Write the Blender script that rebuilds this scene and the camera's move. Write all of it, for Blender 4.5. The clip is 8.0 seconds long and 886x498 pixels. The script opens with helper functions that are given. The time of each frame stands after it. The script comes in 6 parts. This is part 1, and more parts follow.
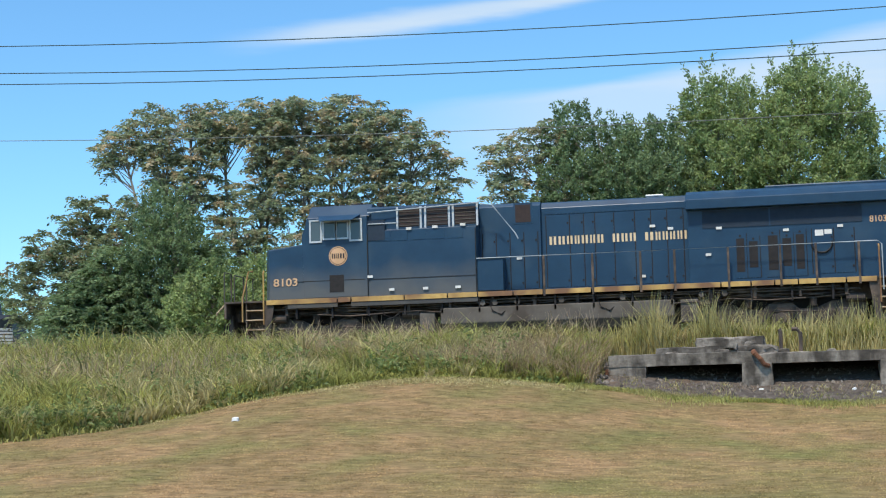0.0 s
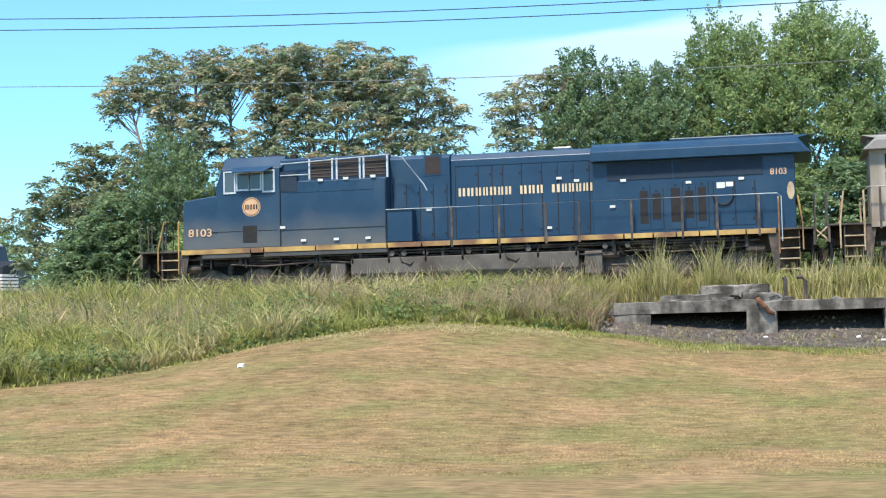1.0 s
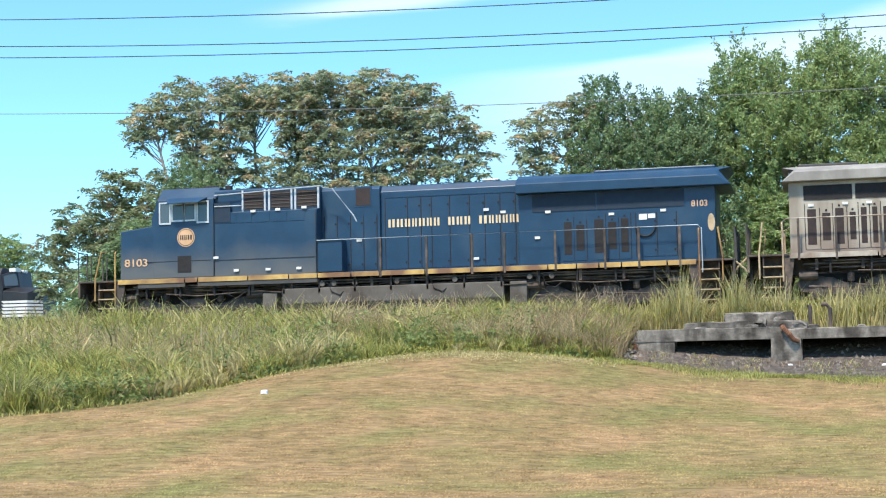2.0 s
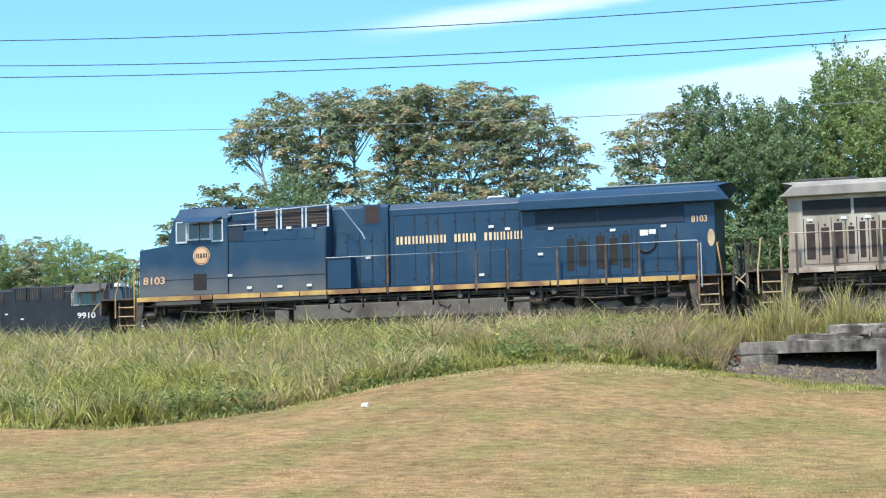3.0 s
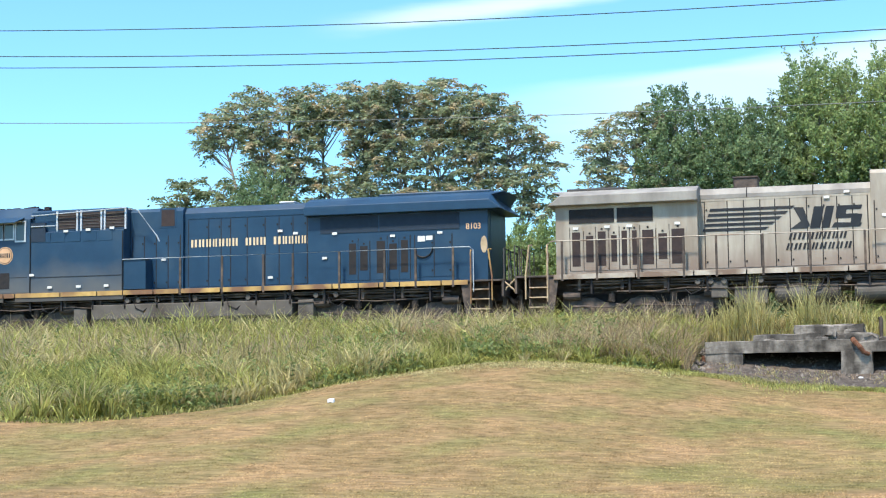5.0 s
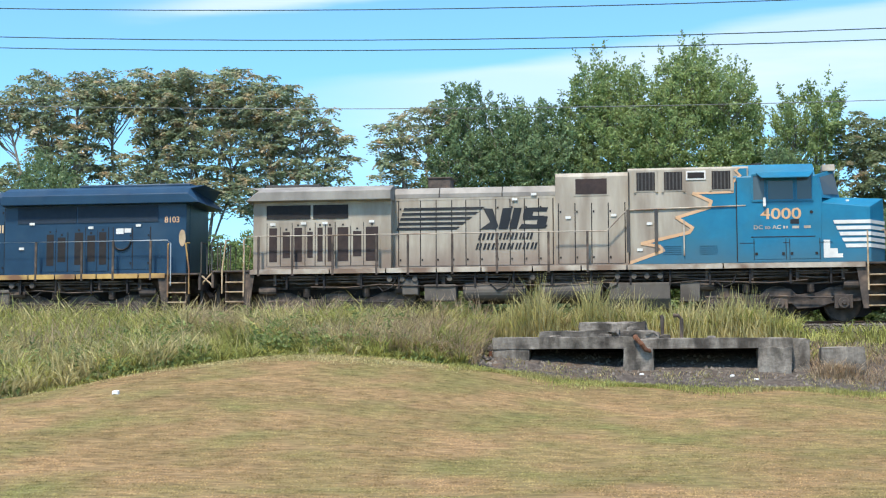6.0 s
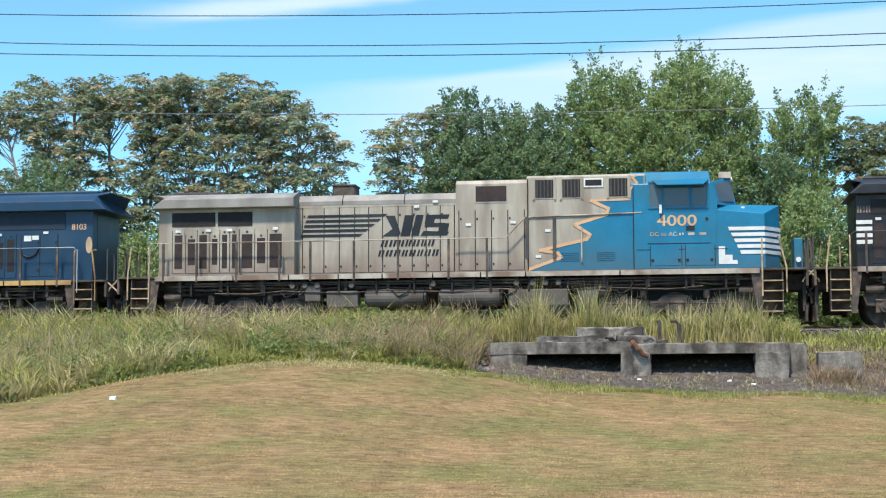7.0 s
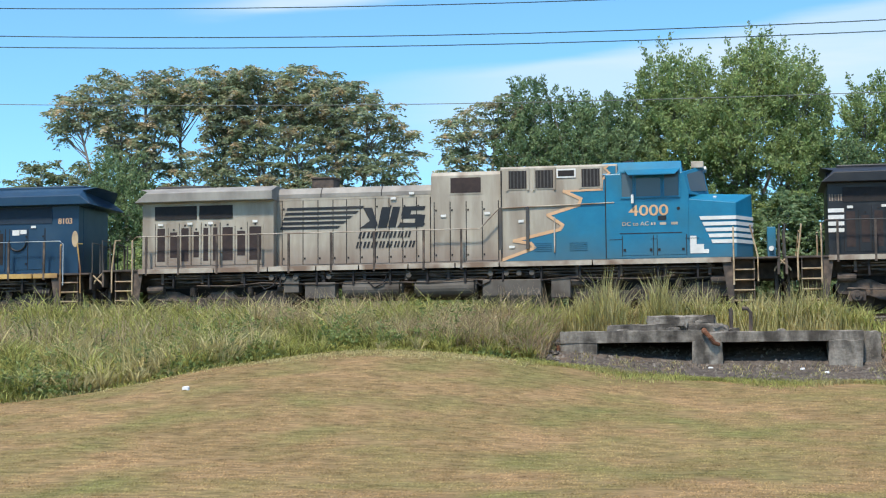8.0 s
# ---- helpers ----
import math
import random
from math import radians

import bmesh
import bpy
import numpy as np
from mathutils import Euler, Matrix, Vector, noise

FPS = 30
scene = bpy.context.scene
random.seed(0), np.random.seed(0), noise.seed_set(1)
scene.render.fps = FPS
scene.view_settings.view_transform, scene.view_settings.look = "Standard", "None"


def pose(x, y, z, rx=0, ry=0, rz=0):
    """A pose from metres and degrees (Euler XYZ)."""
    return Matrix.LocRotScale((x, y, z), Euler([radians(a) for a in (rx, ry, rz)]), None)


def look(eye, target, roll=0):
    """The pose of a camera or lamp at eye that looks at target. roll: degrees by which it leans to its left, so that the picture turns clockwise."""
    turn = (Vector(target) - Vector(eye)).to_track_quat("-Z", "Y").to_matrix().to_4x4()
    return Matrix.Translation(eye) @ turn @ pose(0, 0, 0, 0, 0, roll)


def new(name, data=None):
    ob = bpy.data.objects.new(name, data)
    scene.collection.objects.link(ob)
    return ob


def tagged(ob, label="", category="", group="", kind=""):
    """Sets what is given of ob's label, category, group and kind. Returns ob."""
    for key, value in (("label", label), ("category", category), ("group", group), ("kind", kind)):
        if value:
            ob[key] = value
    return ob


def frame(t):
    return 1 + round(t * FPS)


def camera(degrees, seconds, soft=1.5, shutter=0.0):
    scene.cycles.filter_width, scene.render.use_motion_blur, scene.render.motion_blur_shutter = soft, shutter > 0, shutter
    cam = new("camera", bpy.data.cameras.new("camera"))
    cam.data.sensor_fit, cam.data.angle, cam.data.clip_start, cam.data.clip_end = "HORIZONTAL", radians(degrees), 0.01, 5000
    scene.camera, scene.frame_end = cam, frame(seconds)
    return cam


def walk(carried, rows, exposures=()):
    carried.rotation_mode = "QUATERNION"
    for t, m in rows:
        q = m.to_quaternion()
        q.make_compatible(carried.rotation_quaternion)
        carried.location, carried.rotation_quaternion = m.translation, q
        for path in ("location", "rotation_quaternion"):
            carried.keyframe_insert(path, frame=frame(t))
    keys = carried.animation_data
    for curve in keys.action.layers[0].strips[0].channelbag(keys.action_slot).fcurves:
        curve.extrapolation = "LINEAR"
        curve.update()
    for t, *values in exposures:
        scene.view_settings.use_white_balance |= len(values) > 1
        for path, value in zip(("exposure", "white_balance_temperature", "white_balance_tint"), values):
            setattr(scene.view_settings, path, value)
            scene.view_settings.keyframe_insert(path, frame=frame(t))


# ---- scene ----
# the eye stands still on the lawn; turn (right), rise (up), lean in degrees
EYE = Vector((0.0, 0.0, 1.6))
cam = camera(31.0, 8.0, soft=1.15)


def aim(turn, rise, lean):
    a, b = radians(turn), radians(rise)
    return look(EYE, EYE + Vector((math.sin(a) * math.cos(b), math.cos(a) * math.cos(b), math.sin(b))), lean)


PATH = [(0.0, -12.38, 5.66, -1.43), (0.5, -12.39, 3.96, -1.45), (1.0, -12.61, 3.77, -1.29), (1.5, -12.84, 4.35, -1.20),
        (3.0, -16.99, 5.28, -1.19), (3.5, -19.25, 5.55, -1.27), (4.0, -19.34, 5.62, -1.19), (4.5, -18.39, 5.55, -0.99),
        (5.0, -15.84, 5.14, -0.65), (5.2, -13.78, 5.16, -0.59), (6.3, -7.88, 4.90, -0.07), (6.5, -8.01, 5.10, -0.08),
        (7.0, -8.24, 5.05, -0.22), (7.5, -8.92, 5.31, -0.34), (8.0, -10.74, 4.68, -0.41)]
walk(cam, [(t, aim(*r)) for t, *r in PATH],
     exposures=[(0.0, -0.05), (0.5, 0.33), (1.5, 0.5), (3.0, 0.54), (5.0, 0.54), (6.3, 0.26), (7.0, 0.24), (8.0, 0.12)])

# ---- light ----
SUN_ELEV, SUN_TURN = 61.0, 194.0   # degrees; turn clockwise from +y
SKY_GAIN = 0.205
world = bpy.data.worlds.new("sky")
scene.world = world
world.use_nodes = True
wt = world.node_tree
for n in list(wt.nodes):
    wt.nodes.remove(n)


def wnode(kind, **values):
    n = wt.nodes.new(kind)
    for k, v in values.items():
        n.inputs[k].default_value = v
    return n


sky = wt.nodes.new("ShaderNodeTexSky")
sky.sky_type, sky.sun_disc = "NISHITA", False
sky.sun_elevation, sky.sun_rotation = radians(SUN_ELEV), radians(SUN_TURN)
sky.air_density, sky.dust_density, sky.ozone_density = 1.0, 0.3, 3.0
wc = wt.nodes.new("ShaderNodeTexCoord")
wm = wt.nodes.new("ShaderNodeMapping")
wm.inputs["Rotation"].default_value = (0.0, radians(6), 0.0)
wm.inputs["Scale"].default_value = (2.2, 2.2, 16.0)
cirrus = wnode("ShaderNodeTexNoise", Scale=1.7, Detail=6.0, Roughness=0.55)
ramp = wt.nodes.new("ShaderNodeValToRGB")
ramp.color_ramp.elements[0].position, ramp.color_ramp.elements[1].position = 0.47, 0.72
# two cirrus banks: a slanting bank low in the sky and a thin streak above it, broken up by the noise
sep = wt.nodes.new("ShaderNodeSeparateXYZ")


def calc(op, a, b, c=None, clamp=False):
    n = wt.nodes.new("ShaderNodeMath")
    n.operation, n.use_clamp = op, clamp
    for i, v in enumerate((a, b, c)):
        if v is None:
            continue
        if isinstance(v, (int, float)):
            n.inputs[i].default_value = v
        else:
            wt.links.new(v, n.inputs[i])
    return n.outputs[0]


def smooth(v, lo, hi):
    n = wt.nodes.new("ShaderNodeMapRange")
    n.interpolation_type = "SMOOTHSTEP"
    wt.links.new(v, n.inputs["Value"])
    n.inputs["From Min"].default_value, n.inputs["From Max"].default_value = lo, hi
    return n.outputs["Result"]


wt.links.new(wc.outputs["Generated"], sep.inputs["Vector"])
flat = calc("SQRT", calc("ADD", calc("MULTIPLY", sep.outputs["X"], sep.outputs["X"]), calc("MULTIPLY", sep.outputs["Y"], sep.outputs["Y"])), 0.0)
rise = calc("DIVIDE", sep.outputs["Z"], calc("ADD", flat, 0.001))
turn = calc("DIVIDE", sep.outputs["X"], calc("ADD", flat, 0.001))
wisp = calc("MULTIPLY_ADD", cirrus.outputs["Fac"], 0.030, -0.015)
off1 = calc("ADD", calc("SUBTRACT", rise, calc("MULTIPLY_ADD", turn, 0.115, 0.2115)), wisp)
bank = calc("MULTIPLY", calc("MULTIPLY", smooth(off1, -0.085, -0.022), smooth(off1, 0.010, -0.002)), smooth(turn, -0.30, -0.10))
off2 = calc("ADD", calc("SUBTRACT", rise, calc("MULTIPLY_ADD", turn, 0.125, 0.277)), wisp)
streak = calc("MULTIPLY", calc("MULTIPLY", smooth(off2, -0.010, -0.001), smooth(off2, 0.011, 0.001)), calc("MULTIPLY", smooth(turn, -0.36, -0.27), smooth(turn, -0.05, -0.14)))
fluff = calc("MULTIPLY_ADD", ramp.outputs["Color"], 0.35, 0.65)
veil = calc("MULTIPLY", calc("MAXIMUM", bank, streak), fluff)
high = calc("MULTIPLY", smooth(rise, 0.32, 0.6), calc("MULTIPLY", ramp.outputs["Color"], 0.6))
cover = calc("MAXIMUM", calc("MULTIPLY", veil, 0.9), high)
hue = wt.nodes.new("ShaderNodeMixRGB")
hue.blend_type = "MULTIPLY"
hue.inputs["Fac"].default_value = 1.0
hue.inputs["Color2"].default_value = (0.54, 0.83, 0.97, 1)
wt.links.new(sky.outputs["Color"], hue.inputs["Color1"])
tint = wt.nodes.new("ShaderNodeMixRGB")
tint.inputs["Color2"].default_value = (3.6, 4.2, 4.75, 1)
bg = wnode("ShaderNodeBackground", Strength=SKY_GAIN)
out = wt.nodes.new("ShaderNodeOutputWorld")
wt.links.new(wc.outputs["Generated"], wm.inputs["Vector"])
wt.links.new(wm.outputs["Vector"], cirrus.inputs["Vector"])
wt.links.new(cirrus.outputs["Fac"], ramp.inputs["Fac"])
wt.links.new(cover, tint.inputs["Fac"])
wt.links.new(hue.outputs["Color"], tint.inputs["Color1"])
wt.links.new(tint.outputs["Color"], bg.inputs["Color"])
wt.links.new(bg.outputs["Background"], out.inputs["Surface"])

sun_data = bpy.data.lights.new("sun", "SUN")
sun_data.energy, sun_data.angle, sun_data.color = 4.9, radians(6.0), (1.0, 0.91, 0.78)
sun_ob = new("sun", sun_data)
sa, se = radians(SUN_TURN), radians(SUN_ELEV)
sun_ob.matrix_world = look(Vector((math.sin(sa) * math.cos(se), math.cos(sa) * math.cos(se), math.sin(se))) * 60, (0, 0, 0))


# ---- materials ----
def material(name, a, b, scale=3.0, rough=0.6, metal=0.0, bump=0.15, fine=40.0, stretch=(1, 1, 1), c=None, c_scale=0.6, c_cut=(0.5, 0.7), island=0.0, trans=0.0, spec=0.4, objrand=0.0, dust=None, detail=6.0, grain=0.65, mottle=None):
    """Two colours mixed by noise, a third in stains, fine relief, and a tone that differs from piece to piece."""
    m = bpy.data.materials.new(name)
    m.use_nodes = True
    t = m.node_tree
    N, L = t.nodes, t.links
    p = N["Principled BSDF"]
    p.inputs["Roughness"].default_value, p.inputs["Metallic"].default_value = rough, metal
    p.inputs["Specular IOR Level"].default_value = spec
    co = N.new("ShaderNodeTexCoord")
    mp = N.new("ShaderNodeMapping")
    mp.inputs["Scale"].default_value = stretch
    L.new(co.outputs["Object"], mp.inputs["Vector"])
    n1 = N.new("ShaderNodeTexNoise")
    n1.inputs["Scale"].default_value, n1.inputs["Detail"].default_value, n1.inputs["Roughness"].default_value = scale, detail, grain
    L.new(mp.outputs["Vector"], n1.inputs["Vector"])
    r1 = N.new("ShaderNodeValToRGB")
    r1.color_ramp.elements[0].position, r1.color_ramp.elements[1].position = 0.35, 0.68
    r1.color_ramp.elements[0].color, r1.color_ramp.elements[1].color = (*a, 1), (*b, 1)
    L.new(n1.outputs["Fac"], r1.inputs["Fac"])
    last = r1.outputs["Color"]
    if c:
        n2 = N.new("ShaderNodeTexNoise")
        n2.inputs["Scale"].default_value, n2.inputs["Detail"].default_value = c_scale, detail
        L.new(mp.outputs["Vector"], n2.inputs["Vector"])
        r2 = N.new("ShaderNodeValToRGB")
        r2.color_ramp.elements[0].position, r2.color_ramp.elements[1].position = c_cut
        L.new(n2.outputs["Fac"], r2.inputs["Fac"])
        mx = N.new("ShaderNodeMixRGB")
        L.new(r2.outputs["Color"], mx.inputs["Fac"])
        L.new(last, mx.inputs["Color1"])
        mx.inputs["Color2"].default_value = (*c, 1)
        last = mx.outputs["Color"]
    if dust:
        # road dust thrown up against the lower sides, in a ragged edge
        dcol, dz0, dz1 = dust
        sp = N.new("ShaderNodeSeparateXYZ")
        L.new(co.outputs["Object"], sp.inputs["Vector"])
        n4 = N.new("ShaderNodeTexNoise")
        n4.inputs["Scale"].default_value, n4.inputs["Detail"].default_value = 0.9, 6.0
        L.new(co.outputs["Object"], n4.inputs["Vector"])
        ad = N.new("ShaderNodeMath")
        ad.operation = "MULTIPLY_ADD"
        L.new(n4.outputs["Fac"], ad.inputs[0])
        ad.inputs[1].default_value = -1.3 * (dz0 - dz1)
        L.new(sp.outputs["Z"], ad.inputs[2])
        dm = N.new("ShaderNodeMapRange")
        dm.inputs["From Min"].default_value, dm.inputs["From Max"].default_value = dz0 - 0.65 * (dz0 - dz1), dz1 - 0.65 * (dz0 - dz1)
        dm.inputs["To Max"].default_value = 0.85
        L.new(ad.outputs[0], dm.inputs["Value"])
        mx = N.new("ShaderNodeMixRGB")
        L.new(dm.outputs["Result"], mx.inputs["Fac"])
        L.new(last, mx.inputs["Color1"])
        mx.inputs["Color2"].default_value = (*dcol, 1)
        last = mx.outputs["Color"]
    if island or objrand:
        if island:
            rnd = N.new("ShaderNodeNewGeometry").outputs["Random Per Island"]
        else:
            rnd = N.new("ShaderNodeObjectInfo").outputs["Random"]
        amount = island or objrand
        mr = N.new("ShaderNodeMapRange")
        mr.inputs["To Min"].default_value, mr.inputs["To Max"].default_value = 1 - amount, 1 + amount
        L.new(rnd, mr.inputs["Value"])
        hsv = N.new("ShaderNodeHueSaturation")
        L.new(mr.outputs["Result"], hsv.inputs["Value"])
        L.new(last, hsv.inputs["Color"])
        last = hsv.outputs["Color"]
    if mottle:
        # small tufts, lighter and darker
        mscale, mamount = mottle
        m2 = N.new("ShaderNodeMapping")
        m2.inputs["Scale"].default_value = (0.5, 1.0, 1.0)
        L.new(co.outputs["Object"], m2.inputs["Vector"])
        n5 = N.new("ShaderNodeTexNoise")
        n5.inputs["Scale"].default_value, n5.inputs["Detail"].default_value, n5.inputs["Roughness"].default_value = mscale, 4.0, 0.75
        L.new(m2.outputs["Vector"], n5.inputs["Vector"])
        m5 = N.new("ShaderNodeMapRange")
        m5.inputs["From Min"].default_value, m5.inputs["From Max"].default_value = 0.3, 0.7
        m5.inputs["To Min"].default_value, m5.inputs["To Max"].default_value = 1 - mamount, 1 + mamount
        L.new(n5.outputs["Fac"], m5.inputs["Value"])
        h5 = N.new("ShaderNodeHueSaturation")
        L.new(m5.outputs["Result"], h5.inputs["Value"])
        L.new(last, h5.inputs["Color"])
        last = h5.outputs["Color"]
    L.new(last, p.inputs["Base Color"])
    if bump:
        n3 = N.new("ShaderNodeTexNoise")
        n3.inputs["Scale"].default_value, n3.inputs["Detail"].default_value = fine, 4.0
        L.new(mp.outputs["Vector"], n3.inputs["Vector"])
        bp = N.new("ShaderNodeBump")
        bp.inputs["Strength"].default_value, bp.inputs["Distance"].default_value = bump, 0.02
        L.new(n3.outputs["Fac"], bp.inputs["Height"])
        L.new(bp.outputs["Normal"], p.inputs["Normal"])
    if trans:
        tr = N.new("ShaderNodeBsdfTranslucent")
        L.new(last, tr.inputs["Color"])
        ms = N.new("ShaderNodeMixShader")
        ms.inputs["Fac"].default_value = trans
        L.new(p.outputs["BSDF"], ms.inputs[1])
        L.new(tr.outputs["BSDF"], ms.inputs[2])
        L.new(ms.outputs["Shader"], N["Material Output"].inputs["Surface"])
    return m


LAWN = material("lawn", (0.168, 0.126, 0.058), (0.302, 0.198, 0.106), scale=0.8, rough=0.95, bump=1.0, fine=9.0, stretch=(0.5, 0.42, 1), c=(0.158, 0.150, 0.058), c_scale=0.9, c_cut=(0.42, 0.72), spec=0.1, detail=12.0, grain=0.76, mottle=(5.0, 0.5))
TURF = material("turf", (0.215, 0.16, 0.074), (0.395, 0.259, 0.139), scale=0.8, rough=0.95, bump=0, stretch=(0.5, 0.42, 1), c=(0.205, 0.20, 0.078), c_scale=0.9, c_cut=(0.42, 0.72), spec=0.1, detail=12.0, grain=0.76, mottle=(5.0, 0.45), island=0.3, trans=0.3)
SOIL = material("bank_soil", (0.09, 0.085, 0.04), (0.16, 0.14, 0.07), scale=1.2, rough=0.95, bump=0.6, fine=14.0, c=(0.09, 0.12, 0.04), c_scale=0.4, spec=0.1)
GRASS = material("tall_grass", (0.24, 0.265, 0.075), (0.53, 0.51, 0.185), scale=0.8, rough=0.8, bump=0, c=(0.47, 0.37, 0.235), c_scale=0.33, c_cut=(0.53, 0.68), island=0.55, trans=0.45, spec=0.15)
STRAW = material("dry_grass", (0.42, 0.385, 0.17), (0.62, 0.53, 0.28), scale=1.0, rough=0.85, bump=0, c=(0.41, 0.385, 0.15), c_scale=0.7, c_cut=(0.47, 0.62), island=0.45, trans=0.45, spec=0.15)
BRUSH = material("dead_brush", (0.38, 0.285, 0.185), (0.52, 0.40, 0.27), scale=1.0, rough=0.85, bump=0, island=0.4, trans=0.4, spec=0.15)
CLIP = material("pale_grass", (0.44, 0.40, 0.185), (0.62, 0.53, 0.30), scale=1.0, rough=0.9, bump=0, island=0.35, trans=0.4, spec=0.1)
SEED = material("seed_heads", (0.42, 0.32, 0.215), (0.58, 0.45, 0.31), scale=1.0, rough=0.9, bump=0, island=0.35, trans=0.45, spec=0.1)
WEED = material("weed_leaves", (0.16, 0.215, 0.07), (0.28, 0.335, 0.12), scale=0.7, rough=0.6, bump=0, island=0.45, trans=0.45)
LEAF_A = material("compound_leaves", (0.235, 0.30, 0.185), (0.39, 0.44, 0.275), scale=0.6, rough=0.5, bump=0, c=(0.64, 0.50, 0.33), c_scale=1.6, c_cut=(0.50, 0.67), island=0.45, trans=0.55)
LEAF_B = material("dark_leaves", (0.165, 0.245, 0.12), (0.29, 0.38, 0.19), scale=0.5, rough=0.5, bump=0, island=0.45, trans=0.55)
LEAF_C = material("willow_leaves", (0.25, 0.335, 0.135), (0.40, 0.48, 0.21), scale=0.5, rough=0.55, bump=0, island=0.42, trans=0.56)
LEAF_D = material("reddish_leaves", (0.20, 0.255, 0.14), (0.32, 0.36, 0.20), scale=0.6, rough=0.55, bump=0, c=(0.50, 0.36, 0.25), c_scale=1.4, c_cut=(0.54, 0.72), island=0.45, trans=0.55)
BARK = material("bark", (0.17, 0.15, 0.13), (0.33, 0.30, 0.265), scale=6, rough=0.9, bump=0.6, fine=18, stretch=(1, 1, 0.2))
CONCRETE = material("old_concrete", (0.11, 0.096, 0.082), (0.31, 0.28, 0.24), scale=2.6, rough=0.92, bump=1.0, fine=12, stretch=(1.2, 1, 0.5), c=(0.06, 0.052, 0.044), c_scale=1.7, c_cut=(0.47, 0.62), mottle=(9.0, 0.35), objrand=0.15)
GRAVEL = material("gravel", (0.05, 0.04, 0.033), (0.13, 0.108, 0.09), scale=5, rough=0.95, bump=1.0, fine=14, c=(0.11, 0.075, 0.05), c_scale=0.9, mottle=(7.0, 0.5))
STONE = material("stones", (0.085, 0.072, 0.06), (0.19, 0.165, 0.14), scale=3, rough=0.95, bump=0.4, island=0.6)
TIE = material("sleeper_wood", (0.05, 0.04, 0.033), (0.11, 0.09, 0.075), scale=5, rough=0.95, bump=0.5, stretch=(1, 0.2, 1), objrand=0.25)
RAIL = material("rail_steel", (0.10, 0.055, 0.035), (0.16, 0.09, 0.06), scale=8, rough=0.7, metal=0.4, bump=0.3)
RUST = material("rust", (0.11, 0.045, 0.025), (0.21, 0.095, 0.05), scale=9, rough=0.9, bump=0.5)
BLUE = material("dark_blue_paint", (0.0105, 0.038, 0.079), (0.016, 0.053, 0.103), scale=1.2, rough=0.38, bump=0.04, fine=9, c=(0.04, 0.075, 0.115), c_scale=0.7, c_cut=(0.5, 0.8))
BLUE_LOW = material("dusty_blue_paint", (0.0105, 0.038, 0.079), (0.016, 0.053, 0.103), scale=1.2, rough=0.42, bump=0.04, fine=9, c=(0.04, 0.075, 0.115), c_scale=0.7, c_cut=(0.5, 0.8), dust=((0.115, 0.115, 0.112), 2.8, 1.85))
# darker than the body paint: shade on screens and a recess is coloured in
NAVY = material("shaded_screen", (0.010, 0.024, 0.045), (0.016, 0.032, 0.055), scale=6, rough=0.7, bump=0.2, fine=60)
TANP = material("worn_tan_paint", (0.40, 0.29, 0.17), (0.55, 0.42, 0.27), scale=5, rough=0.7, bump=0.1, c=(0.16, 0.10, 0.07), c_scale=3.0)
GREY = material("faded_grey_paint", (0.335, 0.295, 0.235), (0.465, 0.425, 0.35), scale=1.4, rough=0.5, bump=0.05, fine=9, stretch=(1.5, 1, 0.3), c=(0.235, 0.19, 0.145), c_scale=1.1, c_cut=(0.47, 0.72), dust=((0.21, 0.145, 0.11), 2.5, 1.6))
GREYD = material("sooty_grey_paint", (0.25, 0.235, 0.21), (0.36, 0.34, 0.30), scale=1.4, rough=0.6, bump=0.06, fine=9, stretch=(1, 1, 0.5), c=(0.17, 0.155, 0.14), c_scale=0.9, c_cut=(0.45, 0.7))
AZURE = material("azure_paint", (0.009, 0.145, 0.265), (0.014, 0.195, 0.335), scale=1.3, rough=0.38, bump=0.04, fine=9, c=(0.03, 0.145, 0.215), c_scale=0.8, c_cut=(0.46, 0.72), dust=((0.06, 0.125, 0.165), 2.6, 1.6))
BLACK = material("black_paint", (0.014, 0.014, 0.016), (0.024, 0.024, 0.027), scale=1.5, rough=0.4, bump=0.04, fine=9, c=(0.05, 0.046, 0.042), c_scale=0.7, c_cut=(0.5, 0.85))
DIRT = material("road_dust", (0.055, 0.055, 0.056), (0.085, 0.082, 0.078), scale=1.6, rough=0.85, bump=0.1, c=(0.10, 0.08, 0.06), c_scale=1.0)
GRIME = material("truck_grime", (0.042, 0.034, 0.030), (0.105, 0.083, 0.07), scale=3.5, rough=0.85, bump=0.35, fine=25, c=(0.19, 0.135, 0.10), c_scale=2.0)
TANK = material("dusty_tank", (0.105, 0.092, 0.08), (0.155, 0.138, 0.12), scale=1.5, rough=0.85, bump=0.1, c=(0.08, 0.066, 0.055), c_scale=1.2, spec=0.2)
DARK = material("dark_mesh", (0.012, 0.011, 0.012), (0.024, 0.02, 0.02), scale=6, rough=0.75, bump=0.3, fine=60)
MESHR = material("brown_mesh", (0.028, 0.02, 0.02), (0.05, 0.033, 0.03), scale=5, rough=0.8, bump=0.3, fine=60)
YELLOW = material("yellow_paint", (0.44, 0.27, 0.085), (0.60, 0.40, 0.14), scale=4, rough=0.6, bump=0.1, c=(0.20, 0.105, 0.055), c_scale=1.0, c_cut=(0.42, 0.60))
GOLD = material("gold_lettering", (0.62, 0.47, 0.28), (0.74, 0.58, 0.37), scale=3, rough=0.6, bump=0)
PEACH = material("tan_lettering", (0.55, 0.33, 0.18), (0.66, 0.42, 0.25), scale=3, rough=0.6, bump=0)
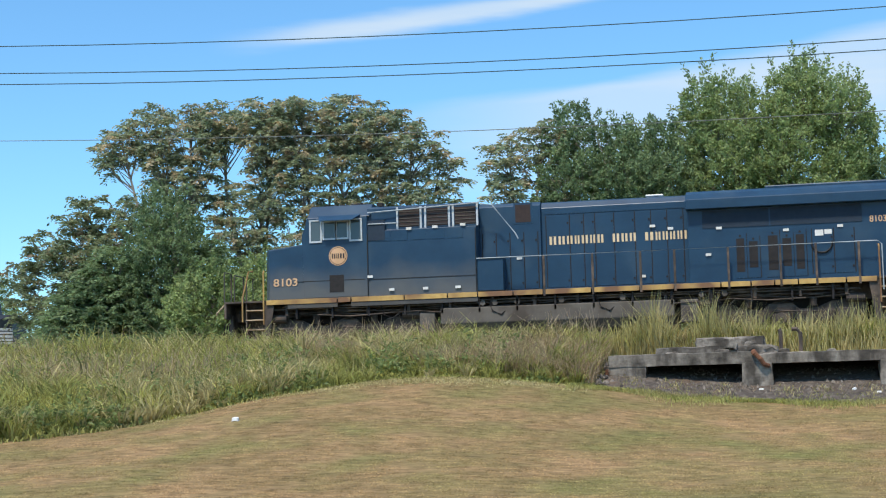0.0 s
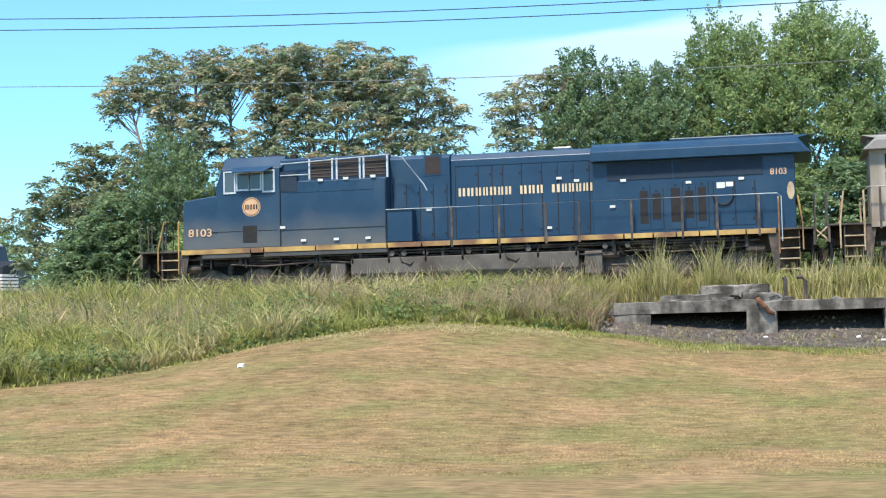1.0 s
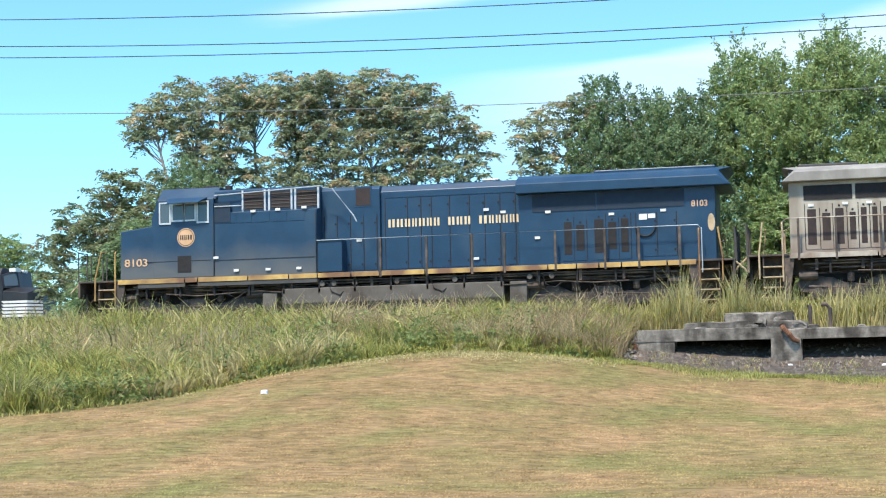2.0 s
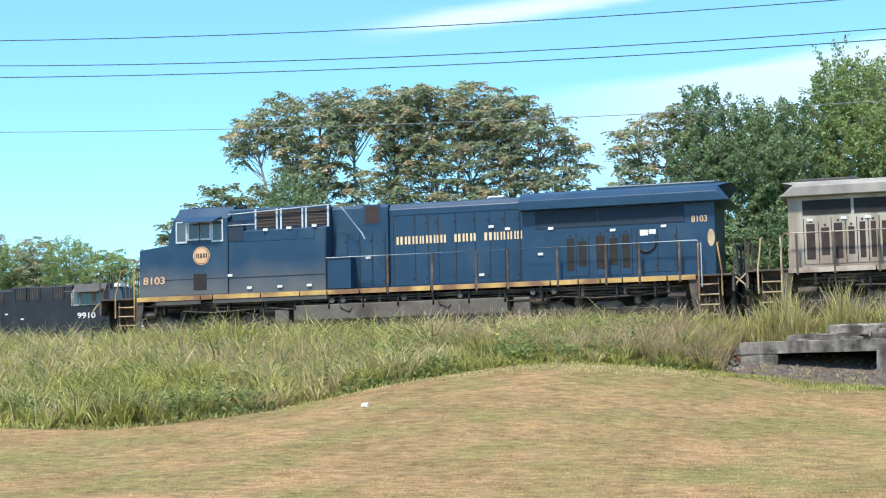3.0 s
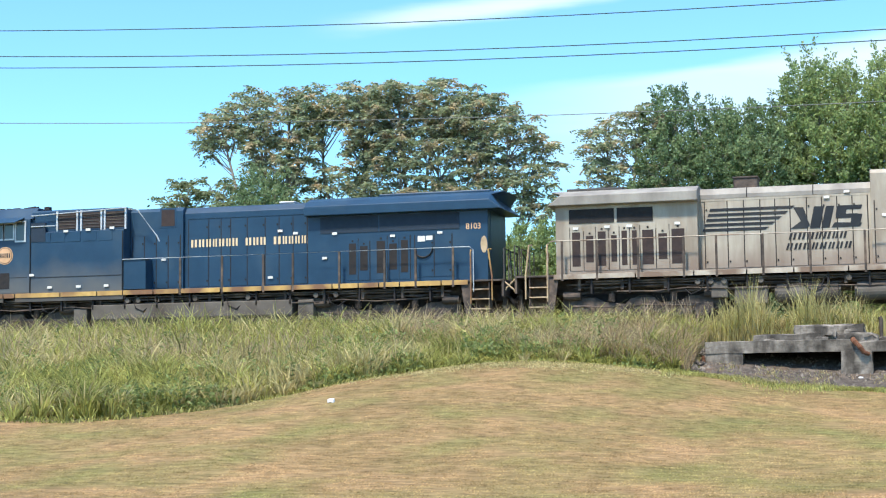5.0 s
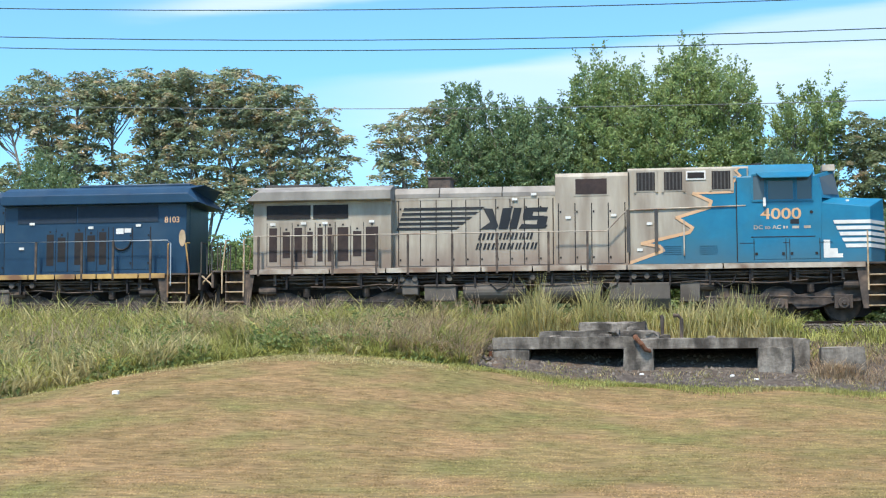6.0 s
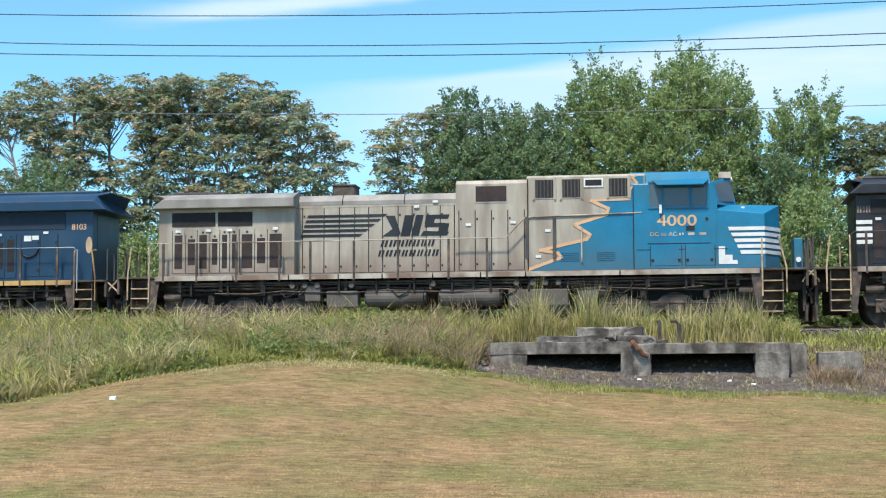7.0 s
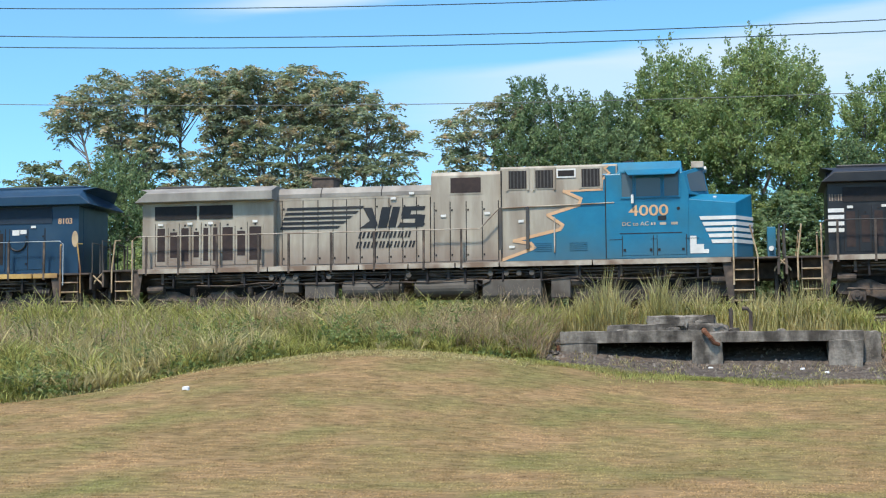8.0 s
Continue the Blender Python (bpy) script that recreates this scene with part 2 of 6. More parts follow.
WHITE = material("white_paint", (0.62, 0.61, 0.58), (0.76, 0.75, 0.72), scale=3, rough=0.5, bump=0.03)
CREAM = material("cream_stripe", (0.38, 0.325, 0.26), (0.52, 0.465, 0.385), scale=3, rough=0.6, bump=0.05, c=(0.20, 0.135, 0.095), c_scale=1.1, c_cut=(0.42, 0.62))
RAILP = material("handrail_paint", (0.30, 0.34, 0.37), (0.42, 0.46, 0.49), scale=3, rough=0.5, bump=0)
ALU = material("aluminium", (0.5, 0.51, 0.52), (0.62, 0.63, 0.64), scale=4, rough=0.45, metal=0.3, bump=0.03)
WIRE = material("cable", (0.045, 0.075, 0.08), (0.07, 0.105, 0.11), scale=2, rough=0.8, bump=0, spec=0.1)
WIREL = material("bare_cable", (0.14, 0.16, 0.15), (0.22, 0.24, 0.23), scale=2, rough=0.7, bump=0, spec=0.2)
LITTER = material("litter_paper", (0.75, 0.75, 0.74), (0.85, 0.85, 0.84), scale=6, rough=0.8, bump=0.2)
# the grey-blue base colour stands in for reflections in the panes
GLASS = bpy.data.materials.new("window_glass")
GLASS.use_nodes = True
GLASS.node_tree.nodes["Principled BSDF"].inputs["Base Color"].default_value = (0.07, 0.095, 0.11, 1)
GLASS.node_tree.nodes["Principled BSDF"].inputs["Roughness"].default_value = 0.06


# ---- mesh helpers ----
def mesh_object(name, bm, mat, parent=None, label="", bevel=0.0):
    me = bpy.data.meshes.new(name)
    bm.normal_update()
    bm.to_mesh(me)
    bm.free()
    for m in (mat if isinstance(mat, (list, tuple)) else [mat]):
        me.materials.append(m)
    ob = new(name, me)
    if parent:
        ob.parent = parent
    if bevel:
        mod = ob.modifiers.new("bevel", "BEVEL")
        mod.width, mod.segments, mod.limit_method = bevel, 2, "ANGLE"
    if label:
        ob["label"] = label
    return ob


def part(name, bm, mat, parent, label="", bevel=0.0):
    return mesh_object(name, bm, mat, parent, label, bevel)


def box(bm, x0, x1, y0, y1, z0, z1):
    vs = [bm.verts.new((x, y, z)) for x in (min(x0, x1), max(x0, x1)) for y in (min(y0, y1), max(y0, y1)) for z in (min(z0, z1), max(z0, z1))]
    for f in ((0, 1, 3, 2), (4, 6, 7, 5), (0, 4, 5, 1), (2, 3, 7, 6), (0, 2, 6, 4), (1, 5, 7, 3)):
        bm.faces.new([vs[i] for i in f])
    return bm


def prism(bm, outline, y0, y1):
    """An outline in x and z, drawn out from y0 to y1."""
    a = [bm.verts.new((x, y0, z)) for x, z in outline]
    b = [bm.verts.new((x, y1, z)) for x, z in outline]
    n = len(outline)
    bm.faces.new(a)
    bm.faces.new(b[::-1])
    for i in range(n):
        bm.faces.new((a[i], b[i], b[(i + 1) % n], a[(i + 1) % n]))
    bmesh.ops.recalc_face_normals(bm, faces=bm.faces[:])
    return bm


def loft(bm, outline, x0, x1):
    """An outline in y and z, drawn out from x0 to x1."""
    a = [bm.verts.new((x0, y, z)) for y, z in outline]
    b = [bm.verts.new((x1, y, z)) for y, z in outline]
    n = len(outline)
    bm.faces.new(a)
    bm.faces.new(b[::-1])
    for i in range(n):
        bm.faces.new((a[i], b[i], b[(i + 1) % n], a[(i + 1) % n]))
    bmesh.ops.recalc_face_normals(bm, faces=bm.faces[:])
    return bm


def tube(bm, pts, radii, sides=6):
    rings = []
    for i, p in enumerate(pts):
        p = Vector(p)
        d = (Vector(pts[min(i + 1, len(pts) - 1)]) - Vector(pts[max(i - 1, 0)])).normalized()
        u = d.orthogonal().normalized()
        v = d.cross(u)
        r = radii[i] if isinstance(radii, (list, tuple)) else radii
        rings.append([bm.verts.new(p + (u * math.cos(k * math.tau / sides) + v * math.sin(k * math.tau / sides)) * r) for k in range(sides)])
    for a, b in zip(rings, rings[1:]):
        s = min(range(sides), key=lambda q: (a[0].co - b[q].co).length)
        for k in range(sides):
            bm.faces.new((a[k], a[(k + 1) % sides], b[(k + 1 + s) % sides], b[(k + s) % sides]))
    bm.faces.new(rings[0][::-1])
    bm.faces.new(rings[-1])
    return bm


def B():
    return bmesh.new()


def quads_mesh(name, verts, mat, parent=None):
    """Loose four-cornered leaves or blades from an array of n x 4 x 3."""
    n = len(verts)
    me = bpy.data.meshes.new(name)
    me.vertices.add(4 * n)
    me.vertices.foreach_set("co", np.ascontiguousarray(verts, dtype=np.float32).ravel())
    me.loops.add(4 * n)
    me.loops.foreach_set("vertex_index", np.arange(4 * n, dtype=np.int32))
    me.polygons.add(n)
    me.polygons.foreach_set("loop_start", np.arange(0, 4 * n, 4, dtype=np.int32))
    me.update(calc_edges=True)
    me.materials.append(mat)
    ob = new(name, me)
    if parent:
        ob.parent = parent
    return ob


def lettering(name, words, size, mat, parent, m, label="", wide=1.0):
    cu = bpy.data.curves.new(name, "FONT")
    cu.body, cu.size, cu.extrude, cu.offset = words, size, 0.004, size * 0.014
    tmp = bpy.data.objects.new(name, cu)
    scene.collection.objects.link(tmp)
    me = bpy.data.meshes.new_from_object(tmp.evaluated_get(bpy.context.evaluated_depsgraph_get()))
    bpy.data.objects.remove(tmp)
    me.transform(m @ Matrix.Diagonal((wide, 1, 1, 1)))
    me.materials.clear()
    me.materials.append(mat)
    ob = new(name, me)
    ob.parent = parent
    if label:
        ob["label"] = label
    return ob


# ---- the lie of the land ----
RAIL_Z, TRACK_Y = 3.5, 50.55
EDGE_X = np.array([-60.0, -30, -22.4, -17.2, -15.0, -13.7, -11.3, -8.6, -5.6, -4.7, -2, 3, 5.2, 12, 60])
EDGE_Y = np.array([31.0, 31.5, 32.0, 33.0, 36.0, 38.0, 40.0, 40.5, 41.0, 41.2, 41.4, 41.5, 41.5, 41.5, 41.5])
EDGE_Z = np.array([1.3, 1.22, 1.15, 1.0, 1.4, 1.84, 2.3, 2.36, 2.13, 1.95, 1.55, 1.47, 1.25, 1.1, 1.0])


def height(x, y):
    x, y = np.asarray(x, float), np.asarray(y, float)
    k = np.linspace(-1.2, 1.2, 7)
    yb = sum(np.interp(x + d, EDGE_X, EDGE_Y) for d in k) / 7
    zb = sum(np.interp(x + d, EDGE_X, EDGE_Z) for d in k) / 7
    s = np.clip((y - 21.0) / (yb - 21.0), 0, 1)
    lawn = zb * (0.25 * s + 0.75 * s * s * (1.6 - 0.6 * s)) / 1.0
    u = np.clip((y - yb) / np.maximum(46.9 - yb, 1.0), 0, 1)
    bank = zb + (3.05 - zb) * (0.55 * u + 0.45 * u * u * (3 - 2 * u))
    z = np.where(y < yb, lawn, bank)
    # ballast shoulder
    bed = np.interp(np.abs(y - TRACK_Y), [1.5, 2.6, 3.6], [3.33, 3.28, 3.0])
    z = np.where(np.abs(y - TRACK_Y) < 3.6, np.maximum(bed, np.where(y < TRACK_Y, z, 2.9)), z)
    z = np.where(y > TRACK_Y + 3.6, 3.0, z)
    z = z + 0.035 * np.sin(x * 0.9 + 0.6 * np.sin(y * 0.5)) * np.sin(y * 0.7 + 1.3) * (np.abs(y - TRACK_Y) > 4)
    return z


def edge_y(x):
    k = np.linspace(-1.2, 1.2, 7)
    return sum(np.interp(np.asarray(x, float) + d, EDGE_X, EDGE_Y) for d in k) / 7


def axis(lo, hi, step, far):
    mid = np.arange(lo, hi + step / 2, step)
    g = step * np.cumsum(1.5 ** np.arange(1, 24))
    return np.concatenate([(lo - g[lo - g > -far])[::-1], [], mid, hi + g[hi + g < far]])


def ground():
    xs, ys = axis(-46, 16, 0.4, 4000), axis(16, 60, 0.35, 4000)
    X, Y = np.meshgrid(xs, ys)
    Z = height(X, Y)
    nx, ny = len(xs), len(ys)
    me = bpy.data.meshes.new("ground")
    co = np.stack([X, Y, Z], -1).reshape(-1, 3)
    i = (np.arange(ny - 1)[:, None] * nx + np.arange(nx - 1)[None, :]).ravel()
    me.from_pydata(co.tolist(), [], np.stack([i, i + 1, i + 1 + nx, i + nx], 1).tolist())
    me.materials.append(LAWN)
    me.materials.append(SOIL)
    mid = (X[:-1, :-1] + X[1:, 1:]).ravel() / 2, (Y[:-1, :-1] + Y[1:, 1:]).ravel() / 2
    far = (mid[1] > edge_y(mid[0]) + 0.1) & (mid[1] < 400)
    me.polygons.foreach_set("material_index", far.astype(np.int32))
    me.polygons.foreach_set("use_smooth", np.ones(len(far), dtype=bool))
    return tagged(new("ground", me), "mown lawn rising to a grassy railway bank, dry in patches", "lawn", kind="structure")


ground()


def railway():
    bm = B()
    prof = [(-2.9, 3.02), (-1.6, 3.345), (1.6, 3.345), (2.9, 3.02)]
    loft(bm, prof, -120, 60)
    tagged(mesh_object("ballast_bed", bm, GRAVEL), "grey stone ballast bed under the railway track", "ballast", kind="structure").location = (0, TRACK_Y, 0)
    track = tagged(new("railway_track"), "worn steel rails on dark timber sleepers over grey ballast", "railway track", kind="structure")
    track.location = (0, TRACK_Y, 0)
    prof = [(-0.07, 0.33), (0.07, 0.33), (0.07, 0.345), (0.012, 0.365), (0.012, 0.455), (0.037, 0.47), (0.037, 0.5), (-0.037, 0.5), (-0.037, 0.47), (-0.012, 0.455), (-0.012, 0.365), (-0.07, 0.345)]
    for s in (-0.755, 0.755):
        part("rail", loft(B(), [(y + s, z + 3.0) for y, z in prof], -120, 60), RAIL, track)
    bm = box(B(), -0.11, 0.11, -1.3, 1.3, 3.2, 3.362)
    first = part("sleeper", bm, TIE, track)
    for k in range(1, 150):
        o = new("sleeper", first.data)
        o.parent, o.location = track, (-60 + k * 0.52, random.uniform(-0.03, 0.03), random.uniform(-0.008, 0.008))


railway()


# ---- locomotives: u runs from the nose (-) to the rear (+), z from the rail top ----
def hexa(bm, low, high):
    """A closed body between two rings of as many corners."""
    a = [bm.verts.new(p) for p in low]
    b = [bm.verts.new(p) for p in high]
    n = len(a)
    bm.faces.new(a)
    bm.faces.new(b[::-1])
    for i in range(n):
        bm.faces.new((a[i], b[i], b[(i + 1) % n], a[(i + 1) % n]))
    bmesh.ops.recalc_face_normals(bm, faces=bm.faces[:])
    return bm


def cyl(bm, c, r, length, along="y", sides=20, r2=None):
    c = Vector(c)
    d = {"x": Vector((1, 0, 0)), "y": Vector((0, 1, 0)), "z": Vector((0, 0, 1))}[along] * (length / 2)
    return tube(bm, [c - d, c + d], [r, r if r2 is None else r2], sides)


AXLES = []   # (wheel set, its place in the truck) of the moving engines


def make_truck(loco, X, centre, moving):
    """A three-axle truck with cast side frames, springs, axle boxes and wheel sets."""
    bm = B()
    for y in (-1.12, 1.0):
        o = [(-2.55, 0.86), (-2.45, 1.02), (-1.5, 1.02), (-1.15, 0.86), (-0.55, 0.80), (-0.35, 0.98), (0.35, 0.98), (0.55, 0.80), (1.15, 0.86), (1.5, 1.02), (2.45, 1.02), (2.55, 0.86),
             (2.45, 0.58), (1.55, 0.52), (1.2, 0.40), (0.55, 0.36), (0.4, 0.52), (-0.4, 0.52), (-0.55, 0.36), (-1.2, 0.40), (-1.55, 0.52), (-2.45, 0.58)]
        prism(bm, o, y, y + 0.12)
    box(bm, -0.4, 0.4, -1.0, 1.0, 0.6, 0.9)
    truck = part("truck", bm, GRIME, loco, "grimy cast steel three-axle truck", 0.02)
    truck.location = (X(centre), 0, 0)
    for a in (-1.92, 0.0, 1.92):
        bm = B()
        box(bm, a - 0.27, a + 0.27, -1.24, -1.12, 0.36, 0.78)
        cyl(bm, (a, -1.26, 0.53), 0.17, 0.14, sides=16)
        cyl(bm, (a, -1.34, 0.53), 0.07, 0.06, sides=10)
        part("axle_box", bm, GRIME, truck, bevel=0.015)
        bm = B()
        for y in (-0.76, 0.76):
            cyl(bm, (0, y, 0), 0.525, 0.13, sides=28)
            cyl(bm, (0, y - math.copysign(0.075, y) * 0.6, 0), 0.565, 0.03, sides=28)
        cyl(bm, (0, 0, 0), 0.10, 2.2, sides=10)
        box(bm, -0.05, 0.05, -0.85, -0.82, -0.4, 0.4)
        w = part("wheel_set", bm, GRIME, truck)
        w.location = (a, 0, 0.53)
        if moving:
            AXLES.append((w, a))
    # motors, and an added dark backing that holds the shade between the wheels
    for a in (-1.25, 0.67, 2.5):
        part("traction_motor", cyl(box(B(), a - 0.42, a + 0.3, -0.62, 0.62, 0.24, 0.86), (a - 0.06, 0, 0.5), 0.4, 1.3, "y", 14), DARK, truck, bevel=0.03)
    part("dark_backing", box(B(), -2.3, 2.3, -0.7, 0.7, 0.86, 1.14), DARK, truck)
    for a in (-0.96, 0.96):
        bm = B()
        for k in range(5):
            cyl(bm, (a, -1.15, 0.90 + 0.05 * k), 0.11, 0.035, "z", 12)
        cyl(bm, (a, -1.15, 1.0), 0.07, 0.3, "z", 8)
        part("spring", bm, GRIME, truck)
    for a in (-2.2, 2.2):
        part("brake_cylinder", cyl(B(), (a, -1.2, 1.08), 0.13, 0.55, "x", 12), GRIME, truck)
    bm = B()
    tube(bm, [(-2.2, -1.26, 0.74), (-1.2, -1.26, 0.70), (0.2, -1.26, 0.74), (1.6, -1.26, 0.70)], 0.02, 6)
    tube(bm, [(-1.9, -1.22, 1.15), (-0.4, -1.22, 1.2), (0.9, -1.22, 1.12), (2.2, -1.22, 1.2)], 0.025, 6)
    part("brake_pipe", bm, GRIME, truck)


def make_steps(loco, X, u0, u1, s, post_mat, tread_mat, deck):
    """Corner steps with treads, side plates and grab irons, on both sides at one end; s: which way the end faces."""
    for y in (-1, 1):
        bm = B()
        inner = u1 if s < 0 else u0
        prism(bm, [(X(inner), deck), (X(inner - s * 0.36), deck), (X(inner - s * 0.16), 0.35), (X(inner), 0.35)], y * 1.42, y * 1.46)
        prism(bm, [(X(u0 if s < 0 else u1), deck), (X((u0 if s < 0 else u1) - s * 0.03), deck), (X((u0 if s < 0 else u1) - s * 0.03), 0.4), (X(u0 if s < 0 else u1), 0.4)], y * 1.1, y * 1.46)
        part("step_plate", bm, GRIME, loco)
        bm = box(B(), X(u0), X(u1), y * 1.02, y * 1.05, 0.4, deck - 0.05)
        part("step_back", bm, GRIME, loco)
        for k in range(4):
            z = 0.42 + k * 0.31
            bm = box(B(), X(u0), X(u1), y * 1.12, y * 1.48, z, z + 0.035)
            part("step_tread", bm, tread_mat, loco)
        out = u0 - 0.1 if s < 0 else u1 + 0.1
        top = u0 + 0.12 if s < 0 else u1 - 0.02
        inn = u1 if s < 0 else u0
        bm = tube(B(), [(X(out), y * 1.5, 1.0), (X(out), y * 1.5, 1.75), (X(top), y * 1.5, deck + 0.96), (X(top), y * 1.1, deck + 0.99)], 0.028, 8)
        part("grab_iron", bm, post_mat, loco)
        bm = tube(B(), [(X(inn), y * 1.5, 0.9), (X(inn), y * 1.5, deck + 0.9), (X(inn), y * 1.45, deck + 0.96)], 0.028, 8)
        part("grab_iron", bm, post_mat, loco)


def make_end(loco, X, s, deck, end_mat, rail_mat):
    """Pilot plate, plough, coupler, hoses and end railing; s is -1 at the nose."""
    e = s * 10.85
    bm = box(B(), X(e), X(e - s * 0.08), -1.45, 1.45, deck - 0.55, deck)
    box(bm, X(e - s * 0.05), X(e - s * 0.15), -1.0, 1.0, 0.45, deck - 0.4)
    part("end_plate", bm, GRIME, loco, bevel=0.015)
    bm = hexa(B(), [(X(e + s * 0.14), 0, 0.12), (X(e - s * 0.05), 1.4, 0.12), (X(e - s * 0.1), 1.4, 0.12), (X(e - s * 0.1), -1.4, 0.12), (X(e - s * 0.05), -1.4, 0.12)],
              [(X(e + s * 0.08), 0, 0.62), (X(e - s * 0.02), 1.4, 0.62), (X(e - s * 0.1), 1.4, 0.62), (X(e - s * 0.1), -1.4, 0.62), (X(e - s * 0.02), -1.4, 0.62)])
    part("plough", bm, GRIME, loco)
    bm = box(B(), X(e), X(e + s * 0.16), -0.12, 0.12, 0.76, 0.98)
    prism(bm, [(X(e + s * 0.12), 0.7), (X(e + s * 0.3), 0.7), (X(e + s * 0.3), 1.04), (X(e + s * 0.12), 1.04)], -0.2, 0.16)
    part("coupler", bm, GRIME, loco, bevel=0.03)
    for y in (-0.95, -0.7, -0.5, 0.5, 0.8):
        bm = tube(B(), [(X(e), y, 1.15), (X(e + s * 0.16), y, 0.95), (X(e + s * 0.22), y + 0.06, 0.62), (X(e + s * 0.3), y + 0.12, 0.72)], 0.024, 6)
        part("air_hose", bm, DARK, loco)
    bm = tube(B(), [(X(e), -0.45, deck), (X(e), -0.45, deck + 0.95), (X(e), 0.45, deck + 0.95), (X(e), 0.45, deck)], 0.025, 6)
    tube(bm, [(X(e), -1.4, deck), (X(e), -1.4, deck + 0.98), (X(e), -0.75, deck + 0.98), (X(e), -0.75, deck)], 0.025, 6)
    tube(bm, [(X(e), 1.4, deck), (X(e), 1.4, deck + 0.98), (X(e), 0.75, deck + 0.98), (X(e), 0.75, deck)], 0.025, 6)
    part("end_railing", bm, rail_mat, loco)
    bm = tube(B(), [(X(e), -1.35, deck - 0.08), (X(e + s * 0.3), -1.3, deck - 0.35), (X(e + s * 0.32), -1.28, deck - 0.42)], 0.03, 6)
    part("lift_bar", bm, TANP, loco)


def side_panels(loco, X, us, z0, z1, half, mat, name="hood_door", gap=0.016):
    """Hood doors a finger proud of the hood, with joints between them, on both sides."""
    for u in us:
        for y in (-1, 1):
            part("door_joint", box(B(), X(u - gap), X(u + gap), y * (half - 0.01), y * (half + 0.005), z0, z1), DARK, loco)
    for a, b in zip(us, us[1:]):
        for y in (-1, 1):
            bm = box(B(), X(a + gap), X(b - gap), y * (half - 0.01), y * (half + 0.014), z0, z1)
            d = part(name, bm, mat, loco)
            for z in (z0 + 0.16, z1 - 0.3):
                part("latch", box(B(), X(b - 0.085), X(b - 0.035), y * (half + 0.014), y * (half + 0.03), z, z + 0.06), DARK, d)


def plate(loco, X, name, u0, u1, z0, z1, half, mat, depth=0.012, label="", both=True):
    for y in ((-1, 1) if both else (-1,)):
        part(name, box(B(), X(u0), X(u1), y * (half - 0.004), y * (half + depth), z0, z1), mat, loco, label)


